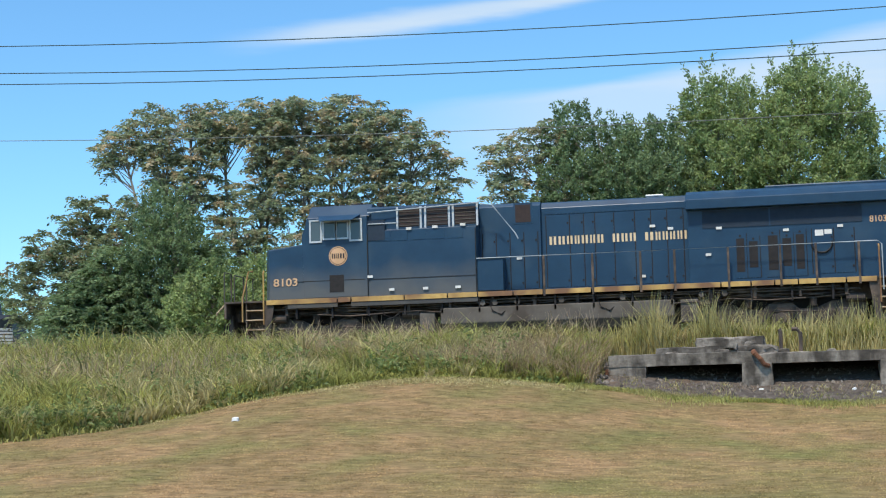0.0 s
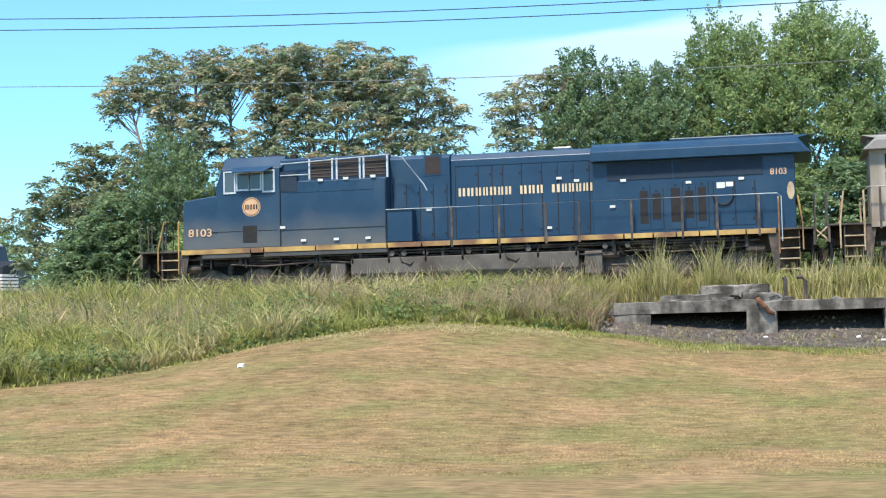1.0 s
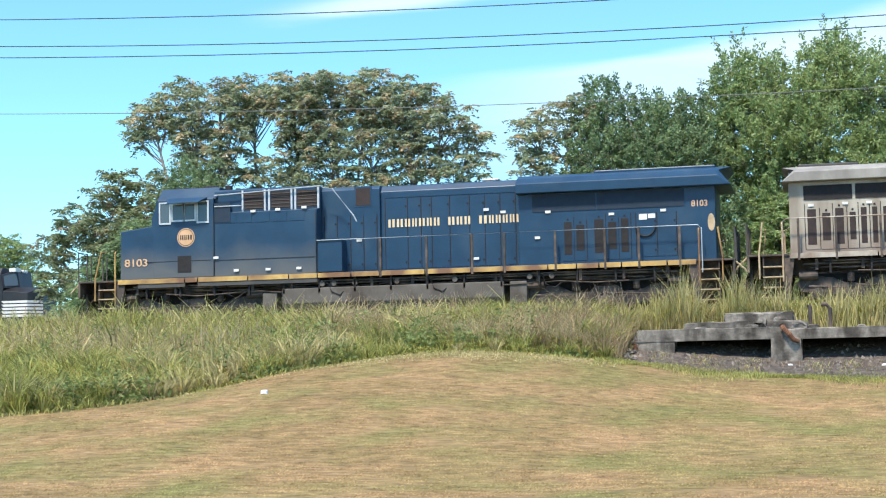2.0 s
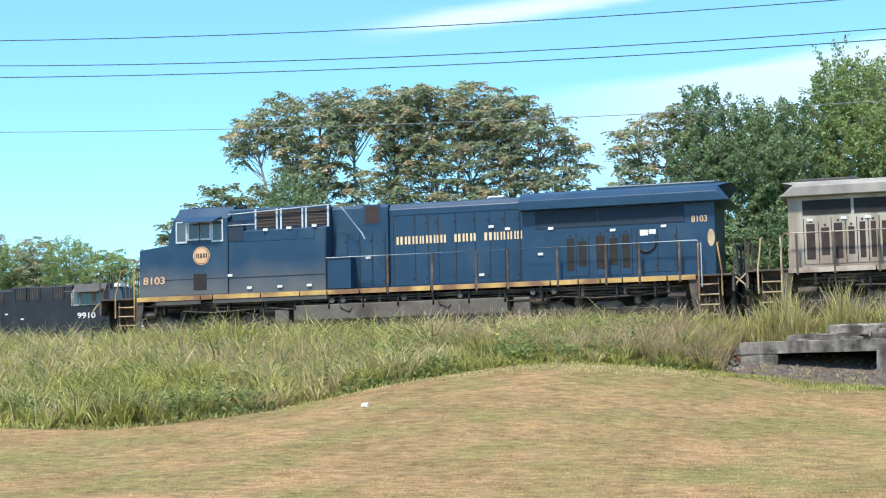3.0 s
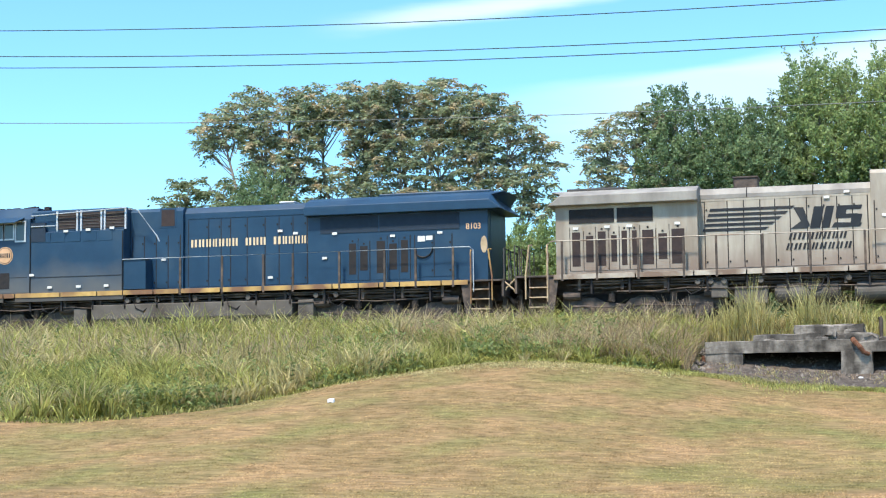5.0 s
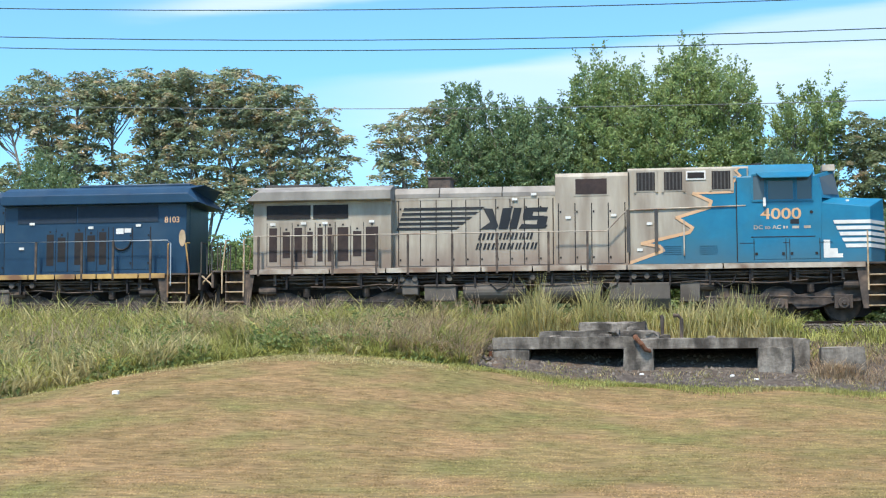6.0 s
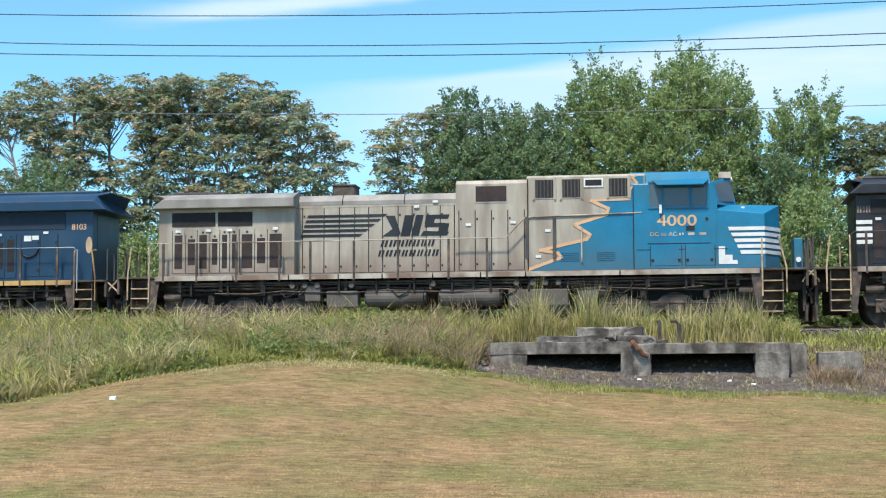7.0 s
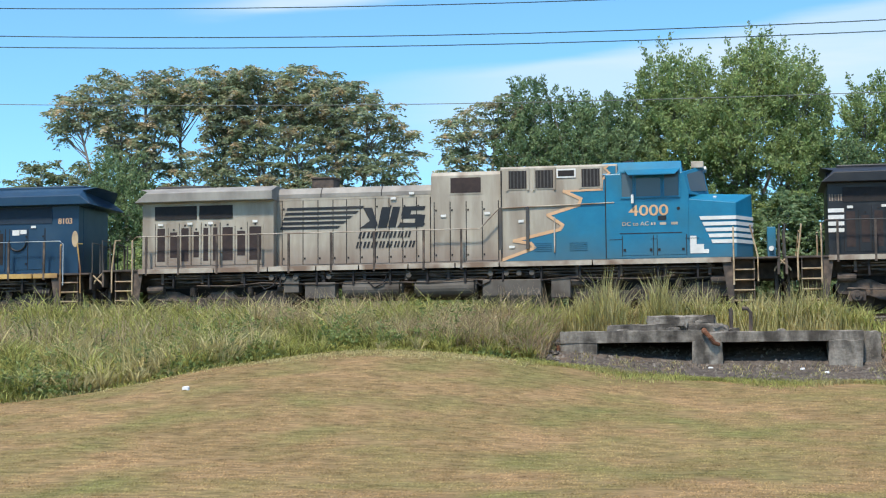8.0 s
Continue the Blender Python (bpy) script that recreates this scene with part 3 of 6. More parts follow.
def locomotive(sg, look_, moving, label, cat="locomotive"):
    """look_: colours and sizes of one engine; sg: +1 with the nose towards -x, -1 towards +x."""
    X = lambda u: sg * u
    g = look_
    body, cabm = g["body"], g["cab"]
    loco = tagged(new("locomotive"), label, cat, group="locomotives")
    dk = g["deck"]
    # frame and walkway
    bm = box(B(), X(-10.85), X(10.85), -0.6, 0.6, dk - 0.62, dk - 0.12)
    box(bm, X(-10.8), X(10.8), -1.5, 1.5, dk - 0.06, dk)
    part("underframe", bm, GRIME, loco, bevel=0.01)
    cuts = g["sill"]
    for a, b in zip(cuts, cuts[1:]):
        for y in (-1, 1):
            part("sill_stripe", box(B(), X(a + 0.02), X(b - 0.02), y * 1.49, y * 1.52, dk - 0.15, dk + 0.005), g["stripe"], loco, bevel=0.004)
    # hood
    h, ht = 0.86, g["hood_top"]
    hood = [(-h, dk), (-h, ht - 0.22), (-h + 0.16, ht - 0.03), (-h + 0.3, ht), (h - 0.3, ht), (h - 0.16, ht - 0.03), (h, ht - 0.22), (h, dk)]
    part("hood", loft(B(), hood, X(g["wide_end"] - 0.3), X(g["hood_end"])), body, loco, bevel=0.015)
    side_panels(loco, X, g["doors"], dk + 0.1, ht - g["door_drop"], h, body)
    part("hood_roof_seam", loft(B(), [(-h - 0.02, ht - 0.42), (-h - 0.02, ht - 0.36), (h + 0.02, ht - 0.36), (h + 0.02, ht - 0.42)], X(g["doors"][0]), X(g["rad"][0])), body, loco)
    # radiator section with overhang
    r0, r1 = g["rad"]
    rb, rt = g["rad_z"]
    prof = [(-1.5, rb), (-1.5, rb + 0.3), (-1.25, rt - 0.12), (-0.9, rt), (0.9, rt), (1.25, rt - 0.12), (1.5, rb + 0.3), (1.5, rb), (1.1, rb - 0.02), (-1.1, rb - 0.02)]
    bm = hexa(B(), [(X(r0), y, z) for y, z in prof], [(X(r1 - (0.4 if z > rb + 0.05 else 0.0)) if abs(y) > 1.0 else X(r1), y * (1 if abs(y) < 1 else 0.985), z) for y, z in prof])
    part("radiator_housing", bm, g["rad_mat"], loco, bevel=0.02)
    part("radiator_fan_deck", box(B(), X(r0 + 2.4), X(r1 - 0.5), -0.85, 0.85, rt - 0.01, rt + 0.09), g["rad_top"], loco, bevel=0.03)
    for u in (r0 + 3.2, r1 - 1.6):
        part("fan_grille", cyl(B(), (X(u), 0, rt + 0.10), 0.62, 0.05, "z", 24), DARK, loco)
    hr = 1.22
    part("radiator_body", box(B(), X(r0 + 0.03), X(g["hood_end"] - 0.01), -hr, hr, dk, rb + 0.02), body, loco, bevel=0.02)
    for a, b in g["rad_screens"]:
        plate(loco, X, "radiator_screen", a, b, g["screen_z"][0], g["screen_z"][1], hr, g["screen"], 0.02)
    for a, b, z0, z1 in g["louvres"]:
        for y in (-1, 1):
            d = part("louvre_door", box(B(), X(a - 0.06), X(b + 0.06), y * (hr - 0.01), y * (hr + 0.016), min(z0 - 0.12, dk + 0.12), z1 + 0.16), body, loco)
            part("louvre", box(B(), X(a), X(b), y * (hr + 0.01), y * (hr + 0.022), z0, z1), g["louvre_mat"], d)
            part("latch", box(B(), X((a + b) / 2 - 0.03), X((a + b) / 2 + 0.03), y * (hr + 0.01), y * (hr + 0.03), z1 + 0.05, z1 + 0.11), DARK, d)
            part("door_edge", box(B(), X(b + 0.06), X(b + 0.085), y * (hr - 0.005), y * (hr + 0.006), min(z0 - 0.12, dk + 0.12), z1 + 0.16), DARK, d)
    # tall blower and equipment box behind the cab
    w0, w1 = g["wide"]
    wt_ = g["wide_top"]
    bw = g["wide_half"]
    ins = g["inset"]
    gw = bw - ins
    part("blower_housing", loft(B(), [(-bw, dk), (-bw, wt_ - 0.78), (-bw + ins, wt_ - 0.76), (-bw + ins + 0.01, wt_ - 0.06), (-bw + ins + 0.08, wt_), (bw - ins - 0.08, wt_), (bw - ins - 0.01, wt_ - 0.06), (bw - ins, wt_ - 0.76), (bw, wt_ - 0.78), (bw, dk)], X(w0), X(w1)), g["wide_mat"], loco, bevel=0.015)
    for a, b in g["grids"]:
        for y in (-1, 1):
            fr = part("grid_frame", box(B(), X(a - 0.05), X(b + 0.05), y * (gw - 0.05), y * (gw + 0.012), wt_ - 0.74, wt_ - 0.10), g["grid_frame"], loco)
            part("grid_screen", box(B(), X(a), X(b), y * (gw - 0.02), y * (gw + 0.018), wt_ - 0.70, wt_ - 0.14), g["grid_screen"], fr)
            for k in range(5):
                if g["bars"] == "h":
                    z = wt_ - 0.66 + 0.11 * k
                    part("grid_bar", box(B(), X(a), X(b), y * (gw + 0.01), y * (gw + 0.032), z, z + 0.025), DIRT, fr)
                else:
                    u = a + (b - a) * (k + 0.5) / 5
                    part("grid_bar", box(B(), X(u - 0.02), X(u + 0.02), y * (gw + 0.01), y * (gw + 0.026), wt_ - 0.70, wt_ - 0.14), DIRT, fr)
            for u in (a - 0.05, b + 0.05):
                part("grid_post", box(B(), X(u - 0.03), X(u + 0.03), y * (gw - 0.03), y * (gw + 0.04), wt_ - 0.76, wt_ - 0.06), g["grid_post"], fr)
    b0, b1, bt, bh = g["box"]
    part("equipment_box", loft(B(), [(-bh, dk), (-bh, bt - 0.12), (-bh + 0.12, bt), (bh - 0.12, bt), (bh, bt - 0.12), (bh, dk)], X(b0), X(b1)), body, loco, bevel=0.015)
    side_panels(loco, X, np.linspace(b0 + 0.1, b1 - 0.1, 5), dk + 0.08, bt - 0.95, bh, body)
    v0, v1, vz0, vz1 = g["vent"]
    plate(loco, X, "vent_screen", v0, v1, vz0, vz1, bh, MESHR, 0.02)
    plate(loco, X, "vent_frame", v0 - 0.05, v1 + 0.05, vz0 - 0.05, vz1 + 0.05, bh, body, 0.012)
    # cab and nose
    n = g["nose"]   # (side front u, point u, top z at the front, top z at the windscreen)
    c0, c1, ctop = g["cabs"]
    lo = [(X(c1), -1.5, dk), (X(n[0]), -1.5, dk), (X(n[1]), -0.75, dk), (X(n[1]), 0.75, dk), (X(n[0]), 1.5, dk), (X(c1), 1.5, dk)]
    hi = [(X(c1), -1.5, n[3] + 0.02), (X(n[0] + 0.0), -1.48, n[2]), (X(n[1] + 0.03), -0.75, n[2] + n[4]), (X(n[1] + 0.03), 0.75, n[2] + n[4]), (X(n[0]), 1.48, n[2]), (X(c1), 1.5, n[3] + 0.02)]
    bm = hexa(B(), [lo[0], lo[1], lo[2], lo[3], lo[4], lo[5]], hi)
    part("nose", bm, cabm, loco, bevel=0.02)
    bm = prism(B(), [(X(c1), dk + 0.02), (X(c0 - 0.15), dk + 0.02), (X(c0 - 0.22), n[3]), (X(c0), ctop - 0.42), (X(c1), ctop - 0.42)], -1.505, 1.505)
    cab = part("cab", bm, cabm, loco, bevel=0.015)
    bm = hexa(B(), [(X(c0 - 0.03), -1.5, ctop - 0.42), (X(c1 + 0.1), -1.5, ctop - 0.42), (X(c1 + 0.1), 1.5, ctop - 0.42), (X(c0 - 0.03), 1.5, ctop - 0.42)],
              [(X(c0 + 0.02), -1.12, ctop), (X(c1 + 0.1), -1.12, ctop), (X(c1 + 0.1), 1.12, ctop), (X(c0 + 0.02), 1.12, ctop)])
    part("cab_roof", bm, g["roof_mat"], loco, bevel=0.02)
    part("horn", cyl(cyl(box(B(), X(c1 - 0.75), X(c1 - 0.55), -0.5, 0.5, ctop, ctop + 0.07), (X(c1 - 0.65), -0.35, ctop + 0.1), 0.03, 0.35, "x", 10, 0.07), (X(c1 - 0.65), -0.1, ctop + 0.12), 0.03, 0.3, "x", 10, 0.07), DARK, loco)
    part("antenna_plate", box(box(B(), X(c0 + 0.5), X(c1 - 1.1), -0.7, 0.7, ctop, ctop + 0.05), X(c0 + 1.0), X(c0 + 1.12), -0.1, 0.1, ctop, ctop + 0.11), g["roof_mat"], loco, bevel=0.015)
    # windscreens
    for y in (-1.05, -0.35, 0.35, 1.05):
        bm = hexa(B(), [(X(c0 - 0.21), y - 0.27, n[3] + 0.08), (X(c0 - 0.17), y - 0.27, n[3] + 0.08), (X(c0 - 0.17), y + 0.27, n[3] + 0.08), (X(c0 - 0.21), y + 0.27, n[3] + 0.08)],
                  [(X(c0 - 0.03), y - 0.27, ctop - 0.48), (X(c0 + 0.01), y - 0.27, ctop - 0.48), (X(c0 + 0.01), y + 0.27, ctop - 0.48), (X(c0 - 0.03), y + 0.27, ctop - 0.48)])
        for v in bm.verts:
            v.co.x -= sg * 0.012
        part("windscreen", bm, GLASS, cab)
    # raked windscreen bay that juts over the nose
    jut = g["jut"]
    bay = hexa(B(), [(X(c0), -1.49, n[3] - 0.1), (X(c0 - 0.2), -1.49, n[3] - 0.1), (X(c0 - 0.2 - jut), -0.72, n[3] - 0.1), (X(c0 - 0.2 - jut), 0.72, n[3] - 0.1), (X(c0 - 0.2), 1.49, n[3] - 0.1), (X(c0), 1.49, n[3] - 0.1)],
               [(X(c0 + 0.05), -1.47, ctop - 0.40), (X(c0 - 0.04), -1.47, ctop - 0.40), (X(c0 - jut), -0.72, ctop - 0.14), (X(c0 - jut), 0.72, ctop - 0.14), (X(c0 - 0.04), 1.47, ctop - 0.40), (X(c0 + 0.05), 1.47, ctop - 0.40)])
    part("windscreen_bay", bay, cabm, loco, bevel=0.01)
    p0, p1 = Vector((X(c0 - 0.17), -1.44, n[3])), Vector((X(c0 - 0.17 - jut), -0.78, n[3] + 0.06))
    q0, q1 = Vector((X(c0 - 0.08), -1.40, ctop - 0.48)), Vector((X(c0 - 0.04 - jut), -0.78, ctop - 0.26))
    out_ = Vector((-sg * 0.6, -0.75, 0)) * 0.03
    e0_, e1_ = p0.lerp(p1, 0.12), p0.lerp(p1, 0.92)
    f0_, f1_ = q0.lerp(q1, 0.12), q0.lerp(q1, 0.92)
    part("windscreen", hexa(B(), [e0_ - out_, e1_ - out_, e1_ + out_, e0_ + out_], [f0_ - out_, f1_ - out_, f1_ + out_, f0_ + out_]), GLASS, cab)
    part("number_board", box(B(), X(c0 - 0.04 - jut), X(c0 + 0.34 - jut), -0.98, -0.42, ctop - 0.22, ctop - 0.02), g["boards"], loco, bevel=0.015)
    part("headlight", cyl(cyl(B(), (X(c0 - 0.02 - jut), -0.12, ctop - 0.16), 0.09, 0.16, "x", 14), (X(c0 - 0.02 - jut), 0.12, ctop - 0.16), 0.09, 0.16, "x", 14), ALU, loco)
    for a, b, z0, z1 in g["windows"]:
        for y in (-1, 1):
            fr = B()
            for q in ((a - 0.035, a + 0.015, z0 - 0.04, z1 + 0.03), (b - 0.015, b + 0.035, z0 - 0.04, z1 + 0.03), (a + 0.015, b - 0.015, z0 - 0.04, z0 + 0.015), (a + 0.015, b - 0.015, z1 - 0.015, z1 + 0.03)):
                box(fr, X(q[0]), X(q[1]), y * 1.50, y * 1.535, q[2], q[3])
            w = part("cab_window", fr, g["win_frame"], cab)
            part("pane", box(B(), X(a), X(b), y * 1.495, y * 1.515, z0, z1), GLASS, w)
    va, vb, vz = g["visor"]
    for y in (-1, 1):
        bm = hexa(B(), [(X(va), y * 1.5, vz), (X(vb), y * 1.5, vz), (X(vb), y * 1.5, vz + 0.03), (X(va), y * 1.5, vz + 0.03)],
                  [(X(va + 0.15), y * 1.92, vz - 0.19), (X(vb - 0.15), y * 1.92, vz - 0.19), (X(vb - 0.15), y * 1.92, vz - 0.165), (X(va + 0.15), y * 1.92, vz - 0.165)])
        part("sun_visor", bm, g["roof_mat"], cab)
    plate(loco, X, "cab_seam", c0 - 0.5, c1 - 0.1, n[3] - 1.46, n[3] - 1.44, 1.505, DARK, 0.006)
    # handrails
    rz = dk + 1.06
    for y in (-1, 1):
        pts = [(X(g["rail"][0]), y * 1.5, rz), (X(g["rail"][1] - 0.12), y * 1.5, rz), (X(g["rail"][1]), y * 1.5, rz - 0.1), (X(g["rail"][1]), y * 1.5, dk - 0.4)]
        part("handrail", tube(B(), pts, 0.018, 8), g["rail_mat"], loco)
        for u in g["posts"]:
            part("rail_post", box(B(), X(u - 0.035), X(u + 0.035), y * 1.475, y * 1.525, dk - 0.2, rz), g["post_mat"], loco)
    # end works
    make_steps(loco, X, -10.1, -9.48, -1, g["grab"], g["tread"], dk)
    make_steps(loco, X, 9.78, 10.38, 1, g["grab"], g["tread"], dk)
    make_end(loco, X, -1, dk, body, DIRT)
    make_end(loco, X, 1, dk, body, DIRT)
    make_truck(loco, X, -6.85, moving)
    make_truck(loco, X, 6.85, moving)
    # tank and underslung gear
    t0, t1, tt, tb = g["tank"]
    part("fuel_tank", loft(B(), [(-1.42, tt), (-1.42, tb + 0.3), (-1.2, tb), (1.2, tb), (1.42, tb + 0.3), (1.42, tt)], X(t0), X(t1)), TANK, loco, bevel=0.03)
    for a, b in g["reservoirs"]:
        for y in (-1, 1):
            bm = cyl(B(), (X((a + b) / 2), y * 1.12, 1.0), 0.29, abs(b - a) - 0.14, "x", 20)
            cyl(bm, (X(a + 0.05), y * 1.12, 1.0), 0.2, 0.1, "x", 16)
            cyl(bm, (X(b - 0.05), y * 1.12, 1.0), 0.2, 0.1, "x", 16)
            part("air_reservoir", bm, TANK, loco, bevel=0.02)
    for u, w, z0, z1 in g["gear"]:
        part("equipment_case", box(B(), X(u), X(u + w), -1.38, -0.9, z0, z1), TANK, loco, bevel=0.03)
    bm = B()
    tube(bm, [(X(-9.2), -1.3, dk - 0.3), (X(-3), -1.3, dk - 0.33), (X(4), -1.3, dk - 0.3), (X(9.2), -1.3, dk - 0.32)], 0.03, 6)
    tube(bm, [(X(-8.8), -1.2, dk - 0.42), (X(0), -1.2, dk - 0.45), (X(9.0), -1.2, dk - 0.42)], 0.022, 6)
    part("air_pipe", bm, GRIME, loco)
    for u in np.arange(-8.8, 9.2, 1.35):
        part("pipe_bracket", box(B(), X(u), X(u + 0.09), -1.35, -0.6, dk - 0.5, dk - 0.15), GRIME, loco)
    for k, (pz, py) in enumerate(((dk - 0.24, -1.36), (dk - 0.42, -1.28), (dk - 0.55, -1.4))):
        us = np.linspace(-8.9 + 0.6 * k, 8.6 - 0.5 * k, 15)
        pipe = tube(B(), [(X(u), py, pz + 0.05 * math.sin(u * 1.9 + k * 2.1) * (k > 0)) for u in us], 0.028 - 0.004 * k, 6)
        part("air_pipe", pipe, GRIME, loco)
    for u in np.arange(-8.4, 8.7, 1.2):
        part("pipe_bracket", box(B(), X(u - 0.03), X(u + 0.03), -1.42, -1.2, dk - 0.62, dk - 0.08), DARK, loco)
    for u in (-5.6, -2.1, 1.3, 4.9):
        hose = [(X(u), -1.38, dk - 0.3), (X(u + 0.12), -1.44, dk - 0.6), (X(u + 0.4), -1.44, dk - 0.72), (X(u + 0.65), -1.36, dk - 0.5)]
        part("cable_loop", tube(B(), hose, 0.024, 6), DARK, loco)
    for u in g["valves"]:
        bm = cyl(B(), (X(u), -1.36, dk - 0.34), 0.085, 0.12, "y", 12)
        part("valve", bm, TANK, loco)
    for u, z, half in g["labels"]:
        half = hr + 0.02 if u > r0 else half
        part("warning_label", box(B(), X(u - 0.085), X(u + 0.085), -half - 0.022, -half + 0.004, z - 0.04, z + 0.04), WHITE, loco, "small white warning label")
    e0, e1, ez = g["stack"]
    part("exhaust", box(box(B(), X(e0), X(e1), -0.4, 0.4, ht - 0.05, ez - 0.06), X(e0 - 0.03), X(e1 + 0.03), -0.43, 0.43, ez - 0.06, ez), g["stack_mat"], loco, bevel=0.02)
    return loco, X


def bars(loco, name, x0, widths, gap, z0, z1, half, mat, slant=0.0, label=""):
    """Lettering that stays unspelled: two plain bars for each character."""
    x = x0
    for w in widths:
        if w > 0:
            for a, b in ((0.06, 0.38), (0.62, 0.94)):
                part(name, prism(B(), [(x + w * a, z0), (x + w * b, z0), (x + w * b + slant, z1), (x + w * a + slant, z1)], -half - 0.006, -half + 0.002), mat, loco, label)
        x += abs(w) + gap


UP = Matrix.Rotation(radians(90), 4, "X")


def words(loco, name, text, x, z, half, size, mat, wide=1.0, label=""):
    lettering(name, text, size, mat, loco, Matrix.Translation((x, -half - 0.004, z)) @ UP, label, wide)


def disc(loco, name, x, z, half, r, mat, depth=0.008):
    return part(name, cyl(B(), (x, -half - depth / 2, z), r, depth, "y", 32), mat, loco)


# blue engine, nose towards -x
LOOK_A = dict(louvre_mat=DARK, jut=0.06, hood_end=10.3, inset=0.1, screen=NAVY, grid_screen=MESHR, body=BLUE, cab=BLUE_LOW, deck=1.67, sill=[-9.4, -7.0, -6.55, -4.8, -3.4, -2.43, -1.3, -0.35, 1.15, 2.65, 3.7, 5.1, 6.0, 6.7, 7.4, 8.8, 9.7],
              stripe=YELLOW, hood_top=4.50, wide_end=-0.6, doors=[-0.3, 0.45, 0.9, 1.25, 1.85, 2.5, 3.0, 3.5, 4.0], door_drop=0.45, rad=(4.12, 10.8), rad_z=(3.94, 4.55),
              rad_mat=BLUE, rad_top=BLUE, rad_screens=[(4.6, 6.6), (6.65, 9.35)], screen_z=(3.36, 3.9), louvres=[(5.60, 5.84, 1.98, 3.0), (5.98, 6.24, 2.1, 2.9), (6.55, 6.84, 2.0, 3.05), (6.98, 7.24, 2.1, 2.95), (7.38, 7.62, 2.0, 3.05)],
              wide=(-6.0, -2.43), wide_top=4.55, wide_half=1.47, wide_mat=BLUE_LOW, grids=[(-4.95, -4.28), (-4.03, -3.36), (-3.13, -2.45)], grid_frame=BLUE, grid_post=ALU, bars="h",
              box=(-2.43, -0.45, 4.5, 0.98), vent=(-1.25, -0.76, 3.86, 4.42), nose=(-9.28, -9.62, 3.28, 3.68, 0.1), cabs=(-7.95, -5.98, 4.68),
              windows=[(-7.86, -7.51, 3.50, 4.17), (-7.42, -7.02, 3.58, 4.12), (-6.99, -6.62, 3.58, 4.12), (-6.53, -6.17, 3.50, 4.17)], win_frame=ALU, visor=(-7.6, -6.2, 4.29), roof_mat=BLUE, boards=BLUE,
              rail=(-2.45, 9.87), posts=[-0.31, 1.21, 2.69, 3.73, 5.35, 6.9, 7.95, 9.2], rail_mat=RAILP, post_mat=GRIME, grab=YELLOW, tread=TANP,
              tank=(-3.66, 3.67, 1.21, 0.42), reservoirs=[], gear=[(-4.35, 0.5, 0.5, 1.1), (3.85, 0.55, 0.5, 1.2)], valves=[-2.3, -1.9, -1.2, 0.2, 2.1, 4.5, 5.2],
              labels=[(-5.9, 2.30, 1.5), (-5.2, 1.86, 1.5), (-4.1, 1.86, 1.5), (-3.05, 1.86, 1.5), (-1.15, 2.72, 1.0), (2.7, 2.0, 0.9), (3.05, 3.55, 0.9), (3.6, 3.45, 0.9), (5.1, 3.35, 0.9), (4.75, 2.55, 0.9), (7.1, 3.2, 0.9), (8.7, 3.25, 0.9), (-4.6, 3.78, 1.5), (-3.75, 3.8, 1.5), (-2.85, 3.83, 1.5)],
              stack=(2.85, 3.35, 4.6), stack_mat=ALU)
engine_blue, XA = locomotive(1, LOOK_A, True, "dark blue diesel locomotive with gold lettering and yellow sill stripe")
bars(engine_blue, "lettering_bar", -0.21, [0.24, 0.22, 0.2, 0.17, 0.22, 0.18, 0.21, -0.17, 0.23, 0.21, 0.21, -0.17, 0.28, 0.17, 0.18, 0.18, 0.17, 0.2, 0.2], 0.048, 3.11, 3.37, 0.88, GOLD, label="gold lettering")
words(engine_blue, "number", "8103", -9.14, 2.11, 1.505, 0.345, PEACH, 1.22, "tan painted number")
words(engine_blue, "number", "8103", 9.56, 3.33, 1.222, 0.27, PEACH, 0.95, "tan painted number")
disc(engine_blue, "emblem", -6.95, 3.01, 1.505, 0.31, PEACH)
disc(engine_blue, "emblem_ring", -6.95, 3.01, 1.513, 0.28, BLACK, 0.004)
disc(engine_blue, "emblem_field", -6.95, 3.01, 1.517, 0.262, PEACH, 0.004)
bars(engine_blue, "emblem_bar", -7.16, [0.13, 0.09, 0.16], 0.025, 2.93, 3.09, 1.522, BLACK)
part("emblem_rear", prism(B(), [(10.16 + 0.11 * math.cos(a), 2.82 + 0.27 * math.sin(a)) for a in np.linspace(0, math.tau, 25)[:-1]], -1.232, -1.20), TANP, engine_blue)
plate(engine_blue, XA, "grille", -7.25, -6.77, 1.85, 2.40, 1.5, DARK, 0.014)
plate(engine_blue, XA, "dusty_skirt", -8.67, -7.0, 1.38, 1.52, 1.47, DIRT, 0.03)
plate(engine_blue, XA, "dusty_skirt", -6.55, -2.43, 1.38, 1.52, 1.47, DIRT, 0.03)
for x, w in ((-7.5, 0.1), (-7.2, 0.08), (-6.9, 0.14), (-6.5, 0.1), (-6.2, 0.12), (-5.7, 0.1)):
    part("roof_fitting", box(B(), x - w, x + w, -0.9, -0.7, 4.6, 4.74), DARK, engine_blue, bevel=0.02)
part("inclined_rail", tube(B(), [(-2.25, -1.45, 4.45), (-1.9, -1.48, 4.4), (-1.2, -1.45, 3.5), (-1.1, -1.45, 3.3)], 0.024, 6), RAILP, engine_blue)
part("top_rail", tube(B(), [(-5.95, -1.5, 4.35), (-2.3, -1.5, 4.5)], 0.02, 6), RAILP, engine_blue)
part("top_rail", tube(B(), [(-5.95, -1.5, 3.98), (-5.0, -1.5, 3.98)], 0.02, 6), RAILP, engine_blue)
